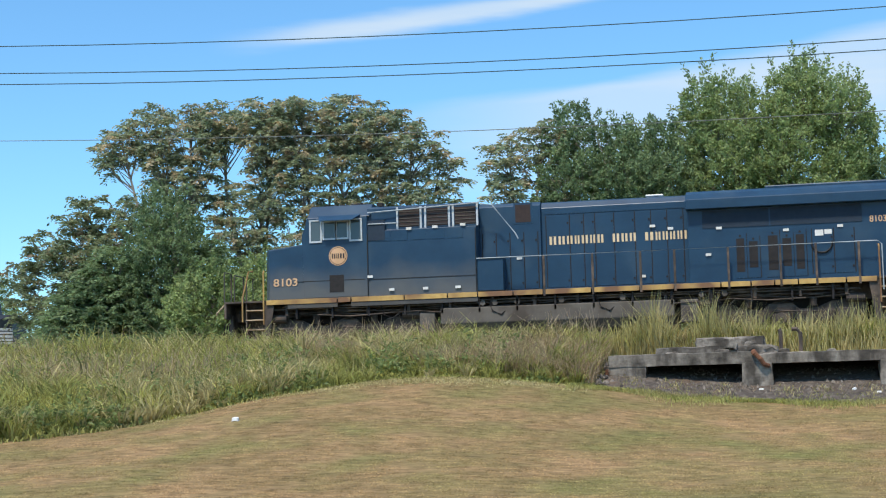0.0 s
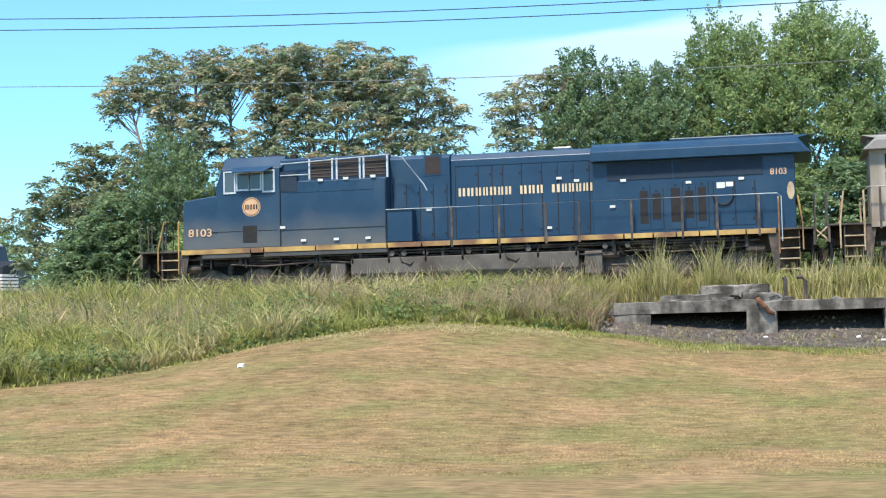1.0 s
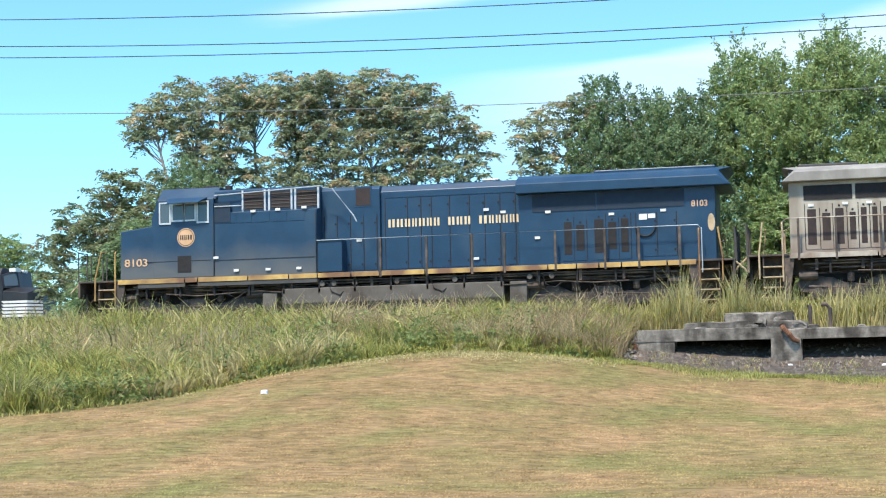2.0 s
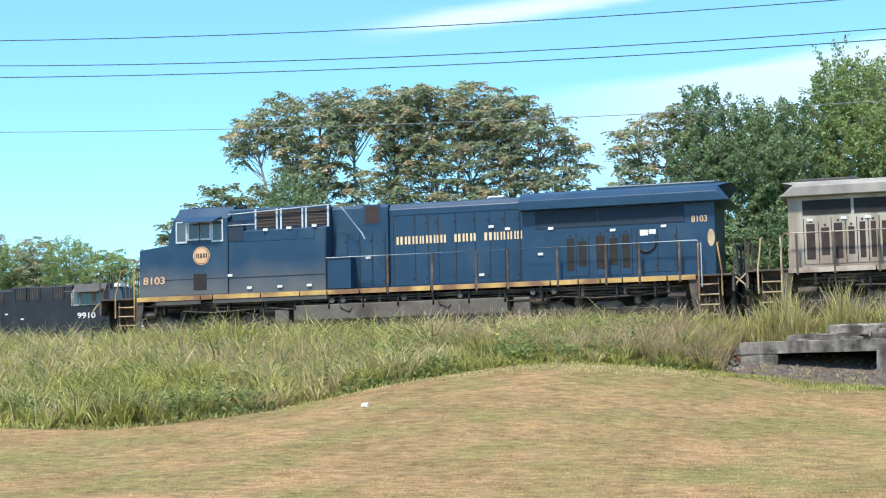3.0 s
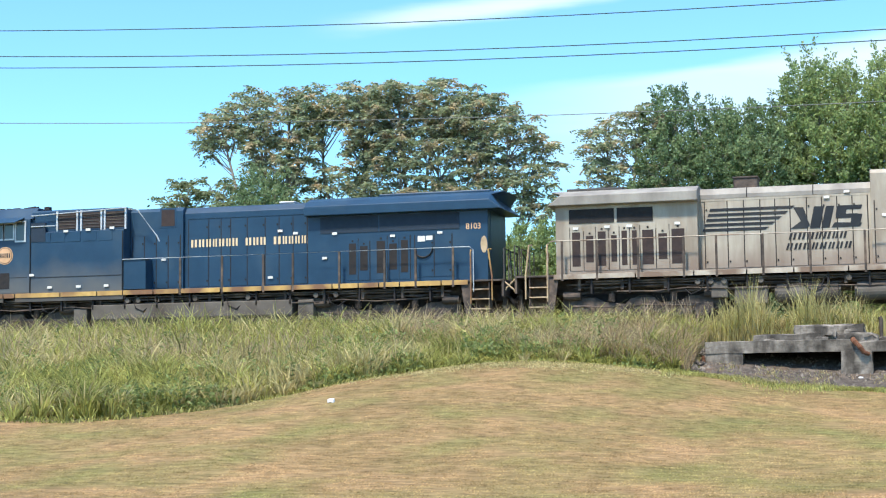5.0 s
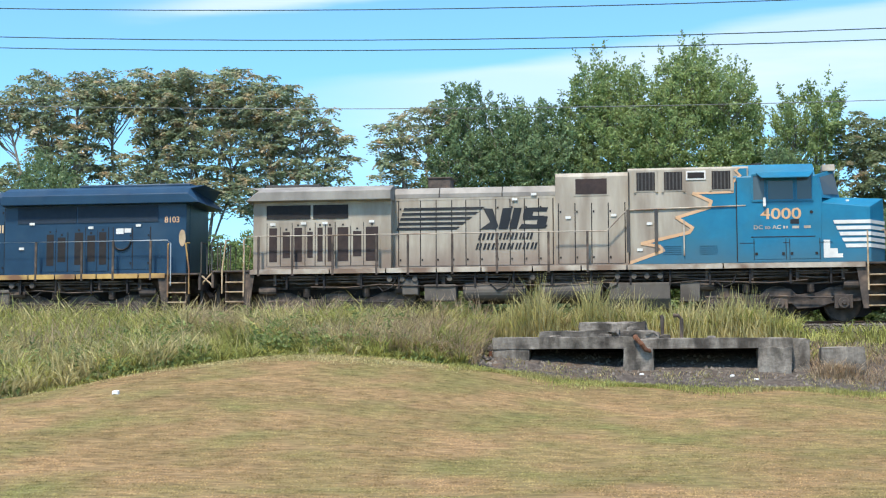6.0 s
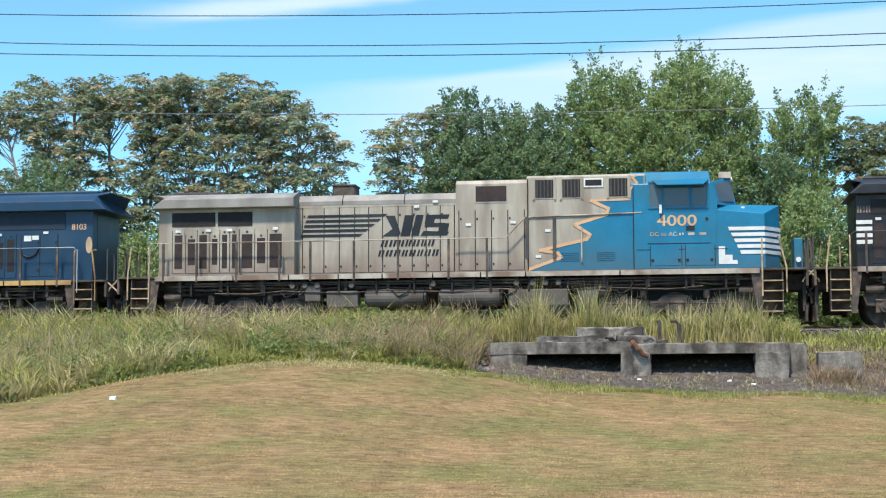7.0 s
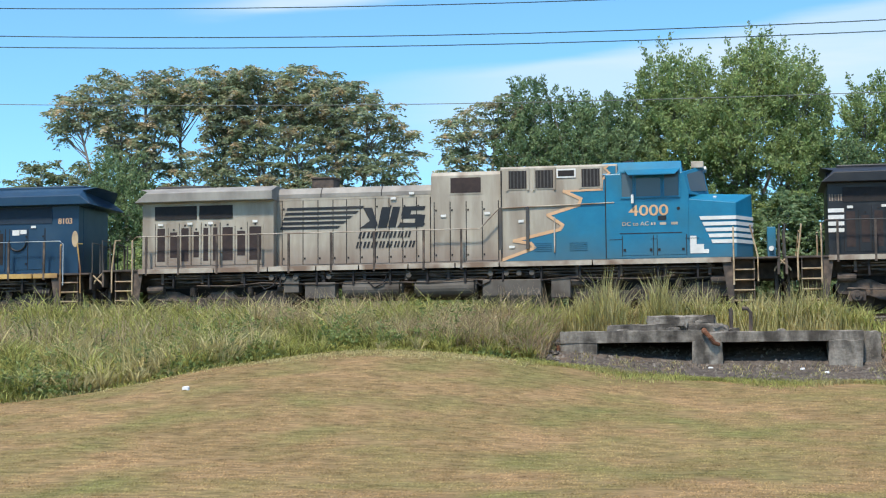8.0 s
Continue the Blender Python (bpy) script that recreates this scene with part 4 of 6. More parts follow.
part("tall_cabinet", box(B(), -2.43, -1.6, -1.47, -0.95, 1.7, 2.75), BLUE, engine_blue, bevel=0.02)
# flat dark plate in place of a recess, its shade put into the colour
part("recess_plate", box(B(), -5.96, -5.4, -1.49, -1.45, 3.45, 4.1), NAVY, engine_blue)
for x in (-5.98, -2.46):
    part("seam", box(B(), x - 0.012, x + 0.012, -1.515, -1.46, 1.7, 3.7), BLACK, engine_blue)
for x in (-5.45, -4.9, -4.3, -3.7, -3.1):
    part("housing_panel", box(B(), x - 0.24, x + 0.24, -1.482, -1.468, 3.42, 3.74), BLUE, engine_blue)
part("seam", box(B(), -5.8, -2.45, -1.48, -1.466, 2.2, 2.225), BLACK, engine_blue)
part("fan_housing", tube(B(), [(8.14 + 0.3 * math.cos(a), -1.26, 2.76 + 0.3 * math.sin(a)) for a in np.linspace(math.pi * 0.95, math.pi * 2.05, 14)], 0.03, 6), BLACK, engine_blue)
plate(engine_blue, XA, "notice", 7.95, 8.2, 2.98, 3.16, 1.232, WHITE, 0.012)
plate(engine_blue, XA, "notice", 8.23, 8.45, 3.02, 3.16, 1.232, WHITE, 0.012)
side_panels(engine_blue, XA, [7.85, 8.5, 9.1], 1.84, 3.2, 1.22, BLUE, "rear_door")

# grey and azure engine, nose towards +x
LOOK_B = dict(louvre_mat=MESHR, jut=0.62, hood_end=9.56, inset=0.0, screen=DARK, grid_screen=DARK, body=GREY, cab=AZURE, deck=1.74, sill=[-9.42, -5.2, -2.3, -0.9, 0.6, 2.2, 3.6, 5.2, 7.0, 9.6],
              stripe=CREAM, hood_top=4.34, wide_end=-2.3, doors=[0.0, 0.45, 0.9, 1.35, 1.8, 2.3, 2.75, 3.2, 3.7, 4.2, 4.9], door_drop=0.42, rad=(5.05, 9.75), rad_z=(3.92, 4.42),
              rad_mat=GREYD, rad_top=DIRT, rad_screens=[(6.46, 7.59), (7.68, 9.11)], screen_z=(3.36, 3.80), louvres=[(5.49, 5.89, 2.0, 3.08), (6.03, 6.3, 2.15, 2.95), (6.45, 6.8, 2.0, 3.08), (6.97, 7.12, 2.0, 3.08), (7.28, 7.45, 2.0, 3.08), (7.6, 7.78, 2.12, 2.95), (7.95, 8.2, 2.0, 3.08), (8.34, 8.58, 2.12, 2.95), (8.76, 9.02, 2.0, 3.08)],
              wide=(-6.0, -2.35), wide_top=4.72, wide_half=1.47, wide_mat=GREY, grids=[(-5.46, -4.9), (-4.01, -3.46), (-3.18, -2.62)], grid_frame=GREY, grid_post=GREY, bars="v",
              box=(-2.35, -0.1, 4.65, 1.25), vent=(-1.7, -0.73, 3.97, 4.45), nose=(-9.58, -10.08, 3.41, 3.80, 0.32), cabs=(-7.96, -5.62, 4.79),
              windows=[(-7.88, -7.42, 3.65, 4.42), (-7.33, -6.56, 3.65, 4.25), (-6.48, -6.12, 3.65, 4.42)], win_frame=AZURE, visor=(-7.92, -6.22, 4.47), roof_mat=AZURE, boards=CREAM,
              rail=(-1.7, 9.76), posts=[0.1, -1.1, 1.7, 3.1, 4.5, 5.5, 6.9, 8.2, 9.3], rail_mat=CREAM, post_mat=GRIME, grab=TANP, tread=TANP,
              tank=(-3.6, -1.75, 1.2, 0.4), reservoirs=[(-1.55, 0.45), (0.85, 2.8)], gear=[(3.0, 1.0, 0.7, 1.22), (4.2, 0.5, 0.9, 1.4), (-4.5, 0.6, 0.6, 1.2)], valves=[-3.3, -2.9, -2.5, -2.0, 0.6, 3.2, 4.3, 4.7, 5.1],
              labels=[(0.6, 4.05, 0.9), (-0.5, 3.25, 1.27), (-1.9, 3.3, 1.27), (5.7, 3.25, 0.9), (7.9, 3.22, 0.9), (8.9, 3.2, 0.9), (7.2, 3.22, 0.9), (-3.0, 3.0, 1.47), (-2.7, 2.2, 1.47), (1.2, 3.9, 0.9)],
              stack=(3.3, 4.03, 4.72), stack_mat=GRIME)
engine_grey, XB = locomotive(-1, LOOK_B, True, "weathered grey and azure diesel locomotive with black stripes")
# azure field with its jagged tan border on the side of the blower housing
ZIG = [(2.39, 1.80), (3.42, 2.16), (3.30, 2.30), (2.76, 2.39), (4.20, 2.71), (4.30, 2.85), (3.83, 3.17), (4.81, 3.46), (4.87, 3.65), (4.34, 3.90), (5.52, 3.92), (5.54, 4.23), (5.76, 4.43), (5.62, 4.58), (5.70, 4.64)]
part("azure_field", prism(B(), [(5.95, 1.76), (2.45, 1.76)] + ZIG[1:] + [(5.95, 4.64)], -1.478, -1.466), AZURE, engine_grey)
for zi, ((xa, za), (xb, zb_)) in enumerate(zip(ZIG, ZIG[1:])):
    d = Vector((xb - xa, 0, zb_ - za)).normalized()
    q = Vector((-d.z, 0, d.x)) * (0.048 if zi < 9 else 0.03)
    a, b = Vector((xa, 0, za)) - d * 0.03, Vector((xb, 0, zb_)) + d * 0.03
    part("tan_border", prism(B(), [((a + q).x, (a + q).z), ((b + q).x, (b + q).z), ((b - q).x, (b - q).z), ((a - q).x, (a - q).z)], -1.486 - 0.003 * (zi % 2), -1.472), PEACH, engine_grey)
part("small_hatch", box(B(), 4.12, 4.72, -1.49, -1.465, 4.32, 4.6), WHITE, engine_grey)
part("small_screen", box(B(), 4.17, 4.67, -1.497, -1.485, 4.37, 4.55), DARK, engine_grey)
# black speed stripes and emblem on the hood
for k in range(5):
    z = 2.98 + 0.155 * k
    part("speed_stripe", prism(B(), [(-4.97 + 0.055 * k, z), (-3.05 + 0.20 * k, z), (-2.95 + 0.20 * k, z + 0.085), (-4.94 + 0.055 * k, z + 0.085)], -0.888, -0.87), BLACK, engine_grey)
part("emblem_shape", prism(B(), [(-2.30, 2.97), (-1.80, 2.97), (-1.72, 3.06), (-1.9, 3.62), (-2.2, 3.63), (-1.98, 3.2)], -0.888, -0.87), BLACK, engine_grey)
part("emblem_shape", prism(B(), [(-1.72, 2.97), (-1.42, 2.97), (-1.28, 3.63), (-1.58, 3.63)], -0.888, -0.87), BLACK, engine_grey)
part("emblem_shape", prism(B(), [(-1.38, 2.97), (-1.14, 2.97), (-0.98, 3.63), (-1.22, 3.63)], -0.888, -0.87), BLACK, engine_grey)
for q in ([(-1.08, 2.97), (-0.25, 2.97), (-0.17, 3.08), (-0.98, 3.12)], [(-0.52, 3.08), (-0.22, 3.08), (-0.16, 3.35), (-0.46, 3.35)], [(-0.95, 3.24), (-0.3, 3.24), (-0.28, 3.37), (-0.92, 3.37)],
          [(-0.95, 3.33), (-0.65, 3.33), (-0.6, 3.6), (-0.9, 3.6)], [(-0.92, 3.5), (-0.2, 3.5), (-0.15, 3.63), (-0.86, 3.63)]):
    part("emblem_shape", prism(B(), q, -0.884 - 0.003 * (q[0][1] * 7 % 1.5), -0.871), BLACK, engine_grey)
bars(engine_grey, "lettering_bar", -2.38, [0.22, 0.22, 0.2, 0.18, 0.22, 0.17, 0.2], 0.05, 2.64, 2.84, 0.882, BLACK, 0.06, "black lettering")
bars(engine_grey, "lettering_bar", -2.46, [0.18, 0.21, 0.2, 0.18, 0.2, 0.18, 0.19, 0.2], 0.055, 2.33, 2.53, 0.882, BLACK, 0.06, "black lettering")
words(engine_grey, "number", "4000", 6.34, 3.08, 1.506, 0.46, PEACH, 1.32, "tan painted number")
words(engine_grey, "lettering", "DC to AC", 6.12, 2.77, 1.506, 0.17, CREAM, 1.15, "pale small lettering")
bars(engine_grey, "lettering_bar", 7.0, [0.16, -0.02, 0.62], 0.03, 2.78, 2.86, 1.506, CREAM)
plate(engine_grey, lambda u: u, "name_plate", 7.22, 7.48, 2.92, 3.06, 1.506, BLACK, 0.008, both=False)
for k in range(5):
    z = 2.18 + 0.18 * k
    part("nose_stripe", prism(B(), [(8.86 - 0.085 * k, z), (9.58, z), (9.58, z + 0.11), (8.82 - 0.085 * k, z + 0.11)], -1.512, -1.495), WHITE, engine_grey)
    part("nose_stripe", hexa(B(), [(9.58, -1.513, z), (10.09, -0.76, z), (10.07, -0.74, z), (9.56, -1.49, z)], [(9.58, -1.513, z + 0.11), (10.09, -0.76, z + 0.11), (10.07, -0.74, z + 0.11), (9.56, -1.49, z + 0.11)]), WHITE, engine_grey)
part("white_patch", prism(B(), [(8.19, 1.88), (8.75, 1.88), (8.75, 2.0), (8.6, 2.0), (8.6, 2.16), (8.38, 2.16), (8.38, 2.42), (8.19, 2.42)], -1.51, -1.5), WHITE, engine_grey)
for x in (3.4, 4.5):
    for k in range(5):
        part("louvre_slot", box(B(), x, x + 0.55, -1.492, -1.47, 2.05 + 0.06 * k, 2.075 + 0.06 * k), AZURE, engine_grey)
for x in (6.15, 7.2):
    part("battery_door", box(B(), x, x + 0.85, -1.515, -1.5, 1.86, 2.45), AZURE, engine_grey)
part("raised_rail", tube(B(), [(1.7, -1.5, 2.8), (2.3, -1.5, 3.42), (5.9, -1.5, 3.5)], 0.022, 6), CREAM, engine_grey)
for x in (2.35, 3.2):
    part("raised_post", box(B(), x - 0.05, x + 0.05, -1.53, -1.46, 2.12, 3.44), DIRT, engine_grey)
for x in (5.63, 2.38):
    part("seam", box(B(), x - 0.014, x + 0.014, -1.518, -1.46, 1.78, 4.3 if x > 3 else 4.6), DARK, engine_grey)
part("seam", box(B(), 6.05, 7.95, -1.512, -1.5, 2.52, 2.545), DARK, engine_grey)
for x in (6.12, 7.07, 7.18, 8.07):
    part("seam", box(B(), x, x + 0.02, -1.517, -1.5, 1.84, 2.47), DARK, engine_grey)
for x in (6.2, 7.0, 7.25, 7.98):
    part("clip", box(B(), x - 0.04, x + 0.04, -1.53, -1.5, 1.98, 2.06), DARK, engine_grey)
part("door_handle", box(B(), 4.02, 4.06, -1.53, -1.47, 2.0, 3.1), CREAM, engine_grey)
part("round_port", cyl(B(), (7.85, -1.51, 3.27), 0.05, 0.02, "y", 12), DARK, engine_grey)
part("end_cabinet", box(B(), 10.5, 10.76, -0.6, 0.6, 1.74, 2.72), AZURE, engine_grey, bevel=0.02)
part("marker_lamp", cyl(B(), (10.62, -0.64, 2.05), 0.08, 0.1, "y", 14), WHITE, engine_grey)
part("hood_cap", loft(B(), [(-0.868, 4.0), (-0.868, 4.125), (-0.705, 4.318), (-0.56, 4.347), (0.56, 4.347), (0.705, 4.318), (0.868, 4.125), (0.868, 4.0)], -5.04, 0.09), GREYD, engine_grey, "sooty grey hood roof")
for x in (-3.6, -1.6):
    part("cap_joint", loft(B(), [(-0.874, 4.0), (-0.874, 4.125), (-0.71, 4.325), (-0.56, 4.353), (0.56, 4.353), (0.56, 4.3), (-0.5, 4.3), (-0.8, 4.0)], x - 0.015, x + 0.015), DARK, engine_grey)
part("mirror", box(B(), 6.42, 6.5, -1.62, -1.54, 3.45, 3.72), WHITE, engine_grey, bevel=0.01)
part("nose_cap", box(B(), 8.9, 9.0, -1.2, -1.1, 3.6, 3.66), WHITE, engine_grey)
part("sander_hatch", box(B(), 9.55, 9.66, -1.36, -1.3, 3.0, 3.3), BLACK, engine_grey)

# black engines
LOOK_C = dict(LOOK_B, body=BLACK, cab=BLACK, wide_mat=BLACK, stripe=CREAM, rad_mat=BLACK, rad_top=BLACK, roof_mat=BLACK, grid_frame=BLACK, grid_post=BLACK, rail_mat=DIRT, win_frame=BLACK, rad_z=(3.95, 4.45), stack_mat=GRIME)
engine_black, XC = locomotive(-1, LOOK_C, True, "black diesel locomotive with white stripes on its rear corner")
for k in range(4):
    z = 2.45 + 0.2 * k
    part("corner_stripe", prism(B(), [(-9.55, z), (-9.1 + 0.09 * k, z), (-9.04 + 0.09 * k, z + 0.12), (-9.55, z + 0.12)], -1.23, -1.21), WHITE, engine_black)
bars(engine_black, "number_bar", -9.52, [0.14, 0.06, 0.14], 0.03, 3.4, 3.6, 1.22, CREAM)
LOOK_D = dict(LOOK_C, hood_top=3.96, roof_mat=DIRT, boards=WHITE, win_frame=CREAM)
engine_parked, XD = locomotive(-1, LOOK_D, False, "black diesel locomotive with white lettering standing on a far track")
engine_parked.location = (-49.83, 77.0, 3.22)
words(engine_parked, "number", "9910", 6.35, 2.93, 1.506, 0.42, WHITE, 1.3, "white painted number")
for x0_, x1_ in ((6.05, 6.55), (7.3, 7.95)):
    part("window_surround", box(B(), x0_ - 0.05, x0_, -1.54, -1.5, 3.6, 4.3), CREAM, engine_parked)
for k in range(5):
    z = 2.18 + 0.18 * k
    part("nose_stripe", prism(B(), [(8.2, z), (9.58, z), (9.58, z + 0.12), (8.1, z + 0.12)], -1.512, -1.495), WHITE, engine_parked)
    part("nose_stripe", hexa(B(), [(9.58, -1.513, z), (10.09, -0.76, z), (10.07, -0.74, z), (9.56, -1.49, z)], [(9.58, -1.513, z + 0.12), (10.09, -0.76, z + 0.12), (10.07, -0.74, z + 0.12), (9.56, -1.49, z + 0.12)]), WHITE, engine_parked)
    part("speed_stripe", prism(B(), [(-4.97, 2.98 + 0.155 * k), (-3.05 + 0.2 * k, 2.98 + 0.155 * k), (-2.95 + 0.2 * k, 3.065 + 0.155 * k), (-4.94, 3.065 + 0.155 * k)], -0.888, -0.87), WHITE, engine_parked)
for q in ([(-2.3, 2.97), (-1.8, 2.97), (-1.9, 3.62), (-2.2, 3.63)], [(-1.72, 2.97), (-1.1, 2.97), (-0.98, 3.63), (-1.58, 3.63)], [(-1.0, 2.97), (-0.2, 2.97), (-0.12, 3.2), (-0.9, 3.2)], [(-0.9, 3.38), (-0.15, 3.38), (-0.1, 3.63), (-0.85, 3.63)]):
    part("emblem_shape", prism(B(), q, -0.888, -0.87), WHITE, engine_parked)
bars(engine_parked, "lettering_bar", -2.4, [0.22, 0.22, 0.2, 0.18, 0.22, 0.17, 0.2], 0.05, 2.64, 2.84, 0.882, WHITE, 0.06)
bars(engine_parked, "lettering_bar", -2.46, [0.18, 0.21, 0.2, 0.18, 0.2, 0.18, 0.19, 0.2], 0.055, 2.33, 2.53, 0.882, WHITE, 0.06)


# ---- parked engine's own track ----
def far_track():
    track = tagged(new("siding_track"), "rusty steel rails of a far siding in the weeds", "railway track", kind="structure")
    track.location = (0, 77, 0)
    for s in (-0.755, 0.755):
        part("rail", box(B(), -140, -30, s - 0.036, s + 0.036, 2.95, 3.5), RAIL, track)


far_track()


# ---- old concrete platform ----
def rough_box(x0, x1, y0, y1, z0, z1, wear=0.02, cuts=5, seed=1):
    rng = random.Random(seed)
    bm = box(B(), x0, x1, y0, y1, z0, z1)
    bmesh.ops.subdivide_edges(bm, edges=bm.edges[:], cuts=cuts, use_grid_fill=True)
    for v in bm.verts:
        k = noise.noise(v.co * 2.3 + Vector((seed, 0, 0))) * wear + noise.noise(v.co * 7.0) * wear * 0.6
        edge = sum((abs(v.co.x - x0) < 1e-4 or abs(v.co.x - x1) < 1e-4, abs(v.co.y - y0) < 1e-4, abs(v.co.z - z1) < 1e-4))
        v.co += Vector((k, k * 0.5, -abs(k) * (1.5 if edge > 1 else 0.6)))
        if edge > 1:
            v.co.z -= rng.random() * wear * 0.8
    return bm


def platform():
    p = tagged(new("concrete_platform"), "crumbling grey concrete loading platform with two dark openings", "platform")
    cy = 43.0
    part("pillar", rough_box(-4.95, -3.97, cy, cy + 0.9, 1.8, 2.6, 0.035, seed=1), CONCRETE, p)
    part("pillar", rough_box(-1.44, -0.64, cy - 0.06, cy + 0.9, 1.6, 2.6, 0.04, seed=2), CONCRETE, p)
    part("pillar", rough_box(2.09, 2.97, cy - 0.05, cy + 1.2, 1.55, 2.6, 0.05, 7, seed=3), CONCRETE, p)
    part("pillar", rough_box(2.95, 3.45, cy + 0.3, cy + 2.4, 1.7, 2.82, 0.05, 7, seed=14), CONCRETE, p)
    part("beam", rough_box(-4.95, -1.05, cy - 0.02, cy + 0.5, 2.56, 2.88, 0.03, 9, seed=4), CONCRETE, p)
    part("beam", rough_box(-1.05, 2.98, cy - 0.01, cy + 0.5, 2.55, 2.83, 0.035, 9, seed=5), CONCRETE, p)
    part("slab", rough_box(-4.9, 3.3, cy + 0.45, cy + 2.9, 2.6, 2.82, 0.03, 8, seed=6), CONCRETE, p)
    part("back_wall", rough_box(-4.9, 3.0, cy + 2.6, cy + 2.9, 1.8, 2.7, 0.02, seed=7), CONCRETE, p)
    part("slab_step", rough_box(-3.73, -1.9, cy + 0.7, cy + 2.5, 2.8, 3.08, 0.05, 7, seed=8), CONCRETE, p)
    part("slab_step", rough_box(-2.67, -0.86, cy + 0.9, cy + 2.4, 2.8, 3.32, 0.07, 8, seed=9), CONCRETE, p)
    part("broken_edge", rough_box(-1.5, -0.55, cy + 0.3, cy + 0.8, 2.8, 3.06, 0.16, 7, seed=10), CONCRETE, p)
    for k, (bx, by, bz, w) in enumerate([(-2.5, 0.75, 2.8, 0.22), (-1.95, 0.6, 2.8, 0.17), (-1.75, 0.7, 3.05, 0.2), (-1.2, 0.65, 3.0, 0.16), (-0.75, 0.5, 2.8, 0.2), (-0.35, 0.7, 2.8, 0.14), (-3.3, 0.65, 2.8, 0.15), (0.9, 0.6, 2.8, 0.1)]):
        part("broken_block", rough_box(bx - w, bx + w, cy + by, cy + by + w * 1.6, bz - 0.03, bz + w * 1.05, 0.07, 4, seed=30 + k), CONCRETE, p)
    part("rusty_elbow", tube(B(), [(-1.12, cy - 0.05, 2.86), (-1.08, cy - 0.16, 2.8), (-0.95, cy - 0.2, 2.66), (-0.85, cy - 0.16, 2.52), (-0.72, cy - 0.1, 2.47)], [0.075, 0.07, 0.065, 0.06, 0.05], 10), RUST, p, "rusty pipe elbow")
    part("corner_post", box(B(), -5.05, -4.97, cy - 0.06, cy + 0.02, 1.7, 2.5), RUST, p)
    part("standpipe", tube(B(), [(-0.41, cy + 0.9, 2.7), (-0.41, cy + 0.9, 3.4), (-0.45, cy + 0.9, 3.47)], 0.055, 8), GRIME, p, "dark steel standpipe")
    part("standpipe", tube(B(), [(0.11, cy + 0.9, 2.7), (0.11, cy + 0.9, 3.36), (0.02, cy + 0.9, 3.46), (-0.12, cy + 0.9, 3.46)], 0.055, 8), GRIME, p, "dark steel standpipe")
    tagged(mesh_object("concrete_block", rough_box(3.75, 4.87, 43.1, 43.9, 1.6, 2.58, 0.04, 6, seed=12), CONCRETE), "low weathered concrete block beside the platform", "concrete block")
    # earth and rubble apron
    xs, ys = np.linspace(-5.3, 6.5, 75), np.linspace(41.3, 45.6, 26)
    rng = np.random.RandomState(5)
    X, Y = np.meshgrid(xs, ys)
    lift = np.clip(np.minimum(np.minimum(X + 5.3, 6.5 - X) / 0.6, (Y - 41.3) / 0.5), 0, 1)
    Z = np.maximum(height(X, Y) - 0.05 + lift * (0.09 + 0.05 * rng.rand(*X.shape)), height(X, Y) - 0.05)
    me = bpy.data.meshes.new("gravel_apron")
    i = (np.arange(25)[:, None] * 75 + np.arange(74)[None, :]).ravel()
    me.from_pydata(np.stack([X, Y, Z], -1).reshape(-1, 3).tolist(), [], np.stack([i, i + 1, i + 76, i + 75], 1).tolist())
    me.materials.append(GRAVEL)
    tagged(new("gravel_apron", me), "bare grey gravel and earth before the platform", "gravel", kind="structure")
    stones("rubble", 2600, (-5.2, 9.0), (41.7, 44.4), 0.015, 0.085, "loose grey rubble strewn before the concrete platform")
    stones("ballast_stones", 2600, (2.0, 12.0), (46.9, 49.2), 0.02, 0.05, "loose grey ballast stones beside the rails")
    for x, y in ((-0.95, 42.55), (2.0, 42.3), (1.4, 42.6), (4.7, 43.3)):
        bm = rough_box(-0.055, 0.055, -0.04, 0.04, 0, 0.055, 0.02, 2, int(x * 10))
        ob = tagged(mesh_object("litter", bm, LITTER), "small crumpled white litter on the gravel", "litter", group="litter")
        ob.location = (x, y, float(height(x, y)) + 0.05)


def stones(name, n, xr, yr, r0, r1, label):
    rng = np.random.RandomState(n)
    c = np.stack([rng.uniform(*xr, n), rng.uniform(*yr, n)], 1)
    z = height(c[:, 0], c[:, 1]) + 0.03
    base = np.array([[1, 0, 0], [-1, 0, 0], [0, 1, 0], [0, -1, 0], [0, 0, 1], [0, 0, -1]], float)
    faces = [(0, 2, 4), (2, 1, 4), (1, 3, 4), (3, 0, 4), (2, 0, 5), (1, 2, 5), (3, 1, 5), (0, 3, 5)]
    v = base[None] * rng.uniform(r0, r1, (n, 1, 1)) * rng.uniform(0.6, 1.4, (n, 6, 1))
    a = rng.uniform(0, 6.28, n)
    x, y = v[..., 0] * np.cos(a)[:, None] - v[..., 1] * np.sin(a)[:, None], v[..., 0] * np.sin(a)[:, None] + v[..., 1] * np.cos(a)[:, None]
    co = np.stack([x + c[:, :1], y + c[:, 1:], v[..., 2] + z[:, None]], -1).reshape(-1, 3)
    me = bpy.data.meshes.new(name)
    me.from_pydata(co.tolist(), [], [tuple(q + 6 * k for q in f) for k in range(n) for f in faces])
    me.materials.append(STONE)
    tagged(new(name, me), label, "stones", kind="stuff")


platform()


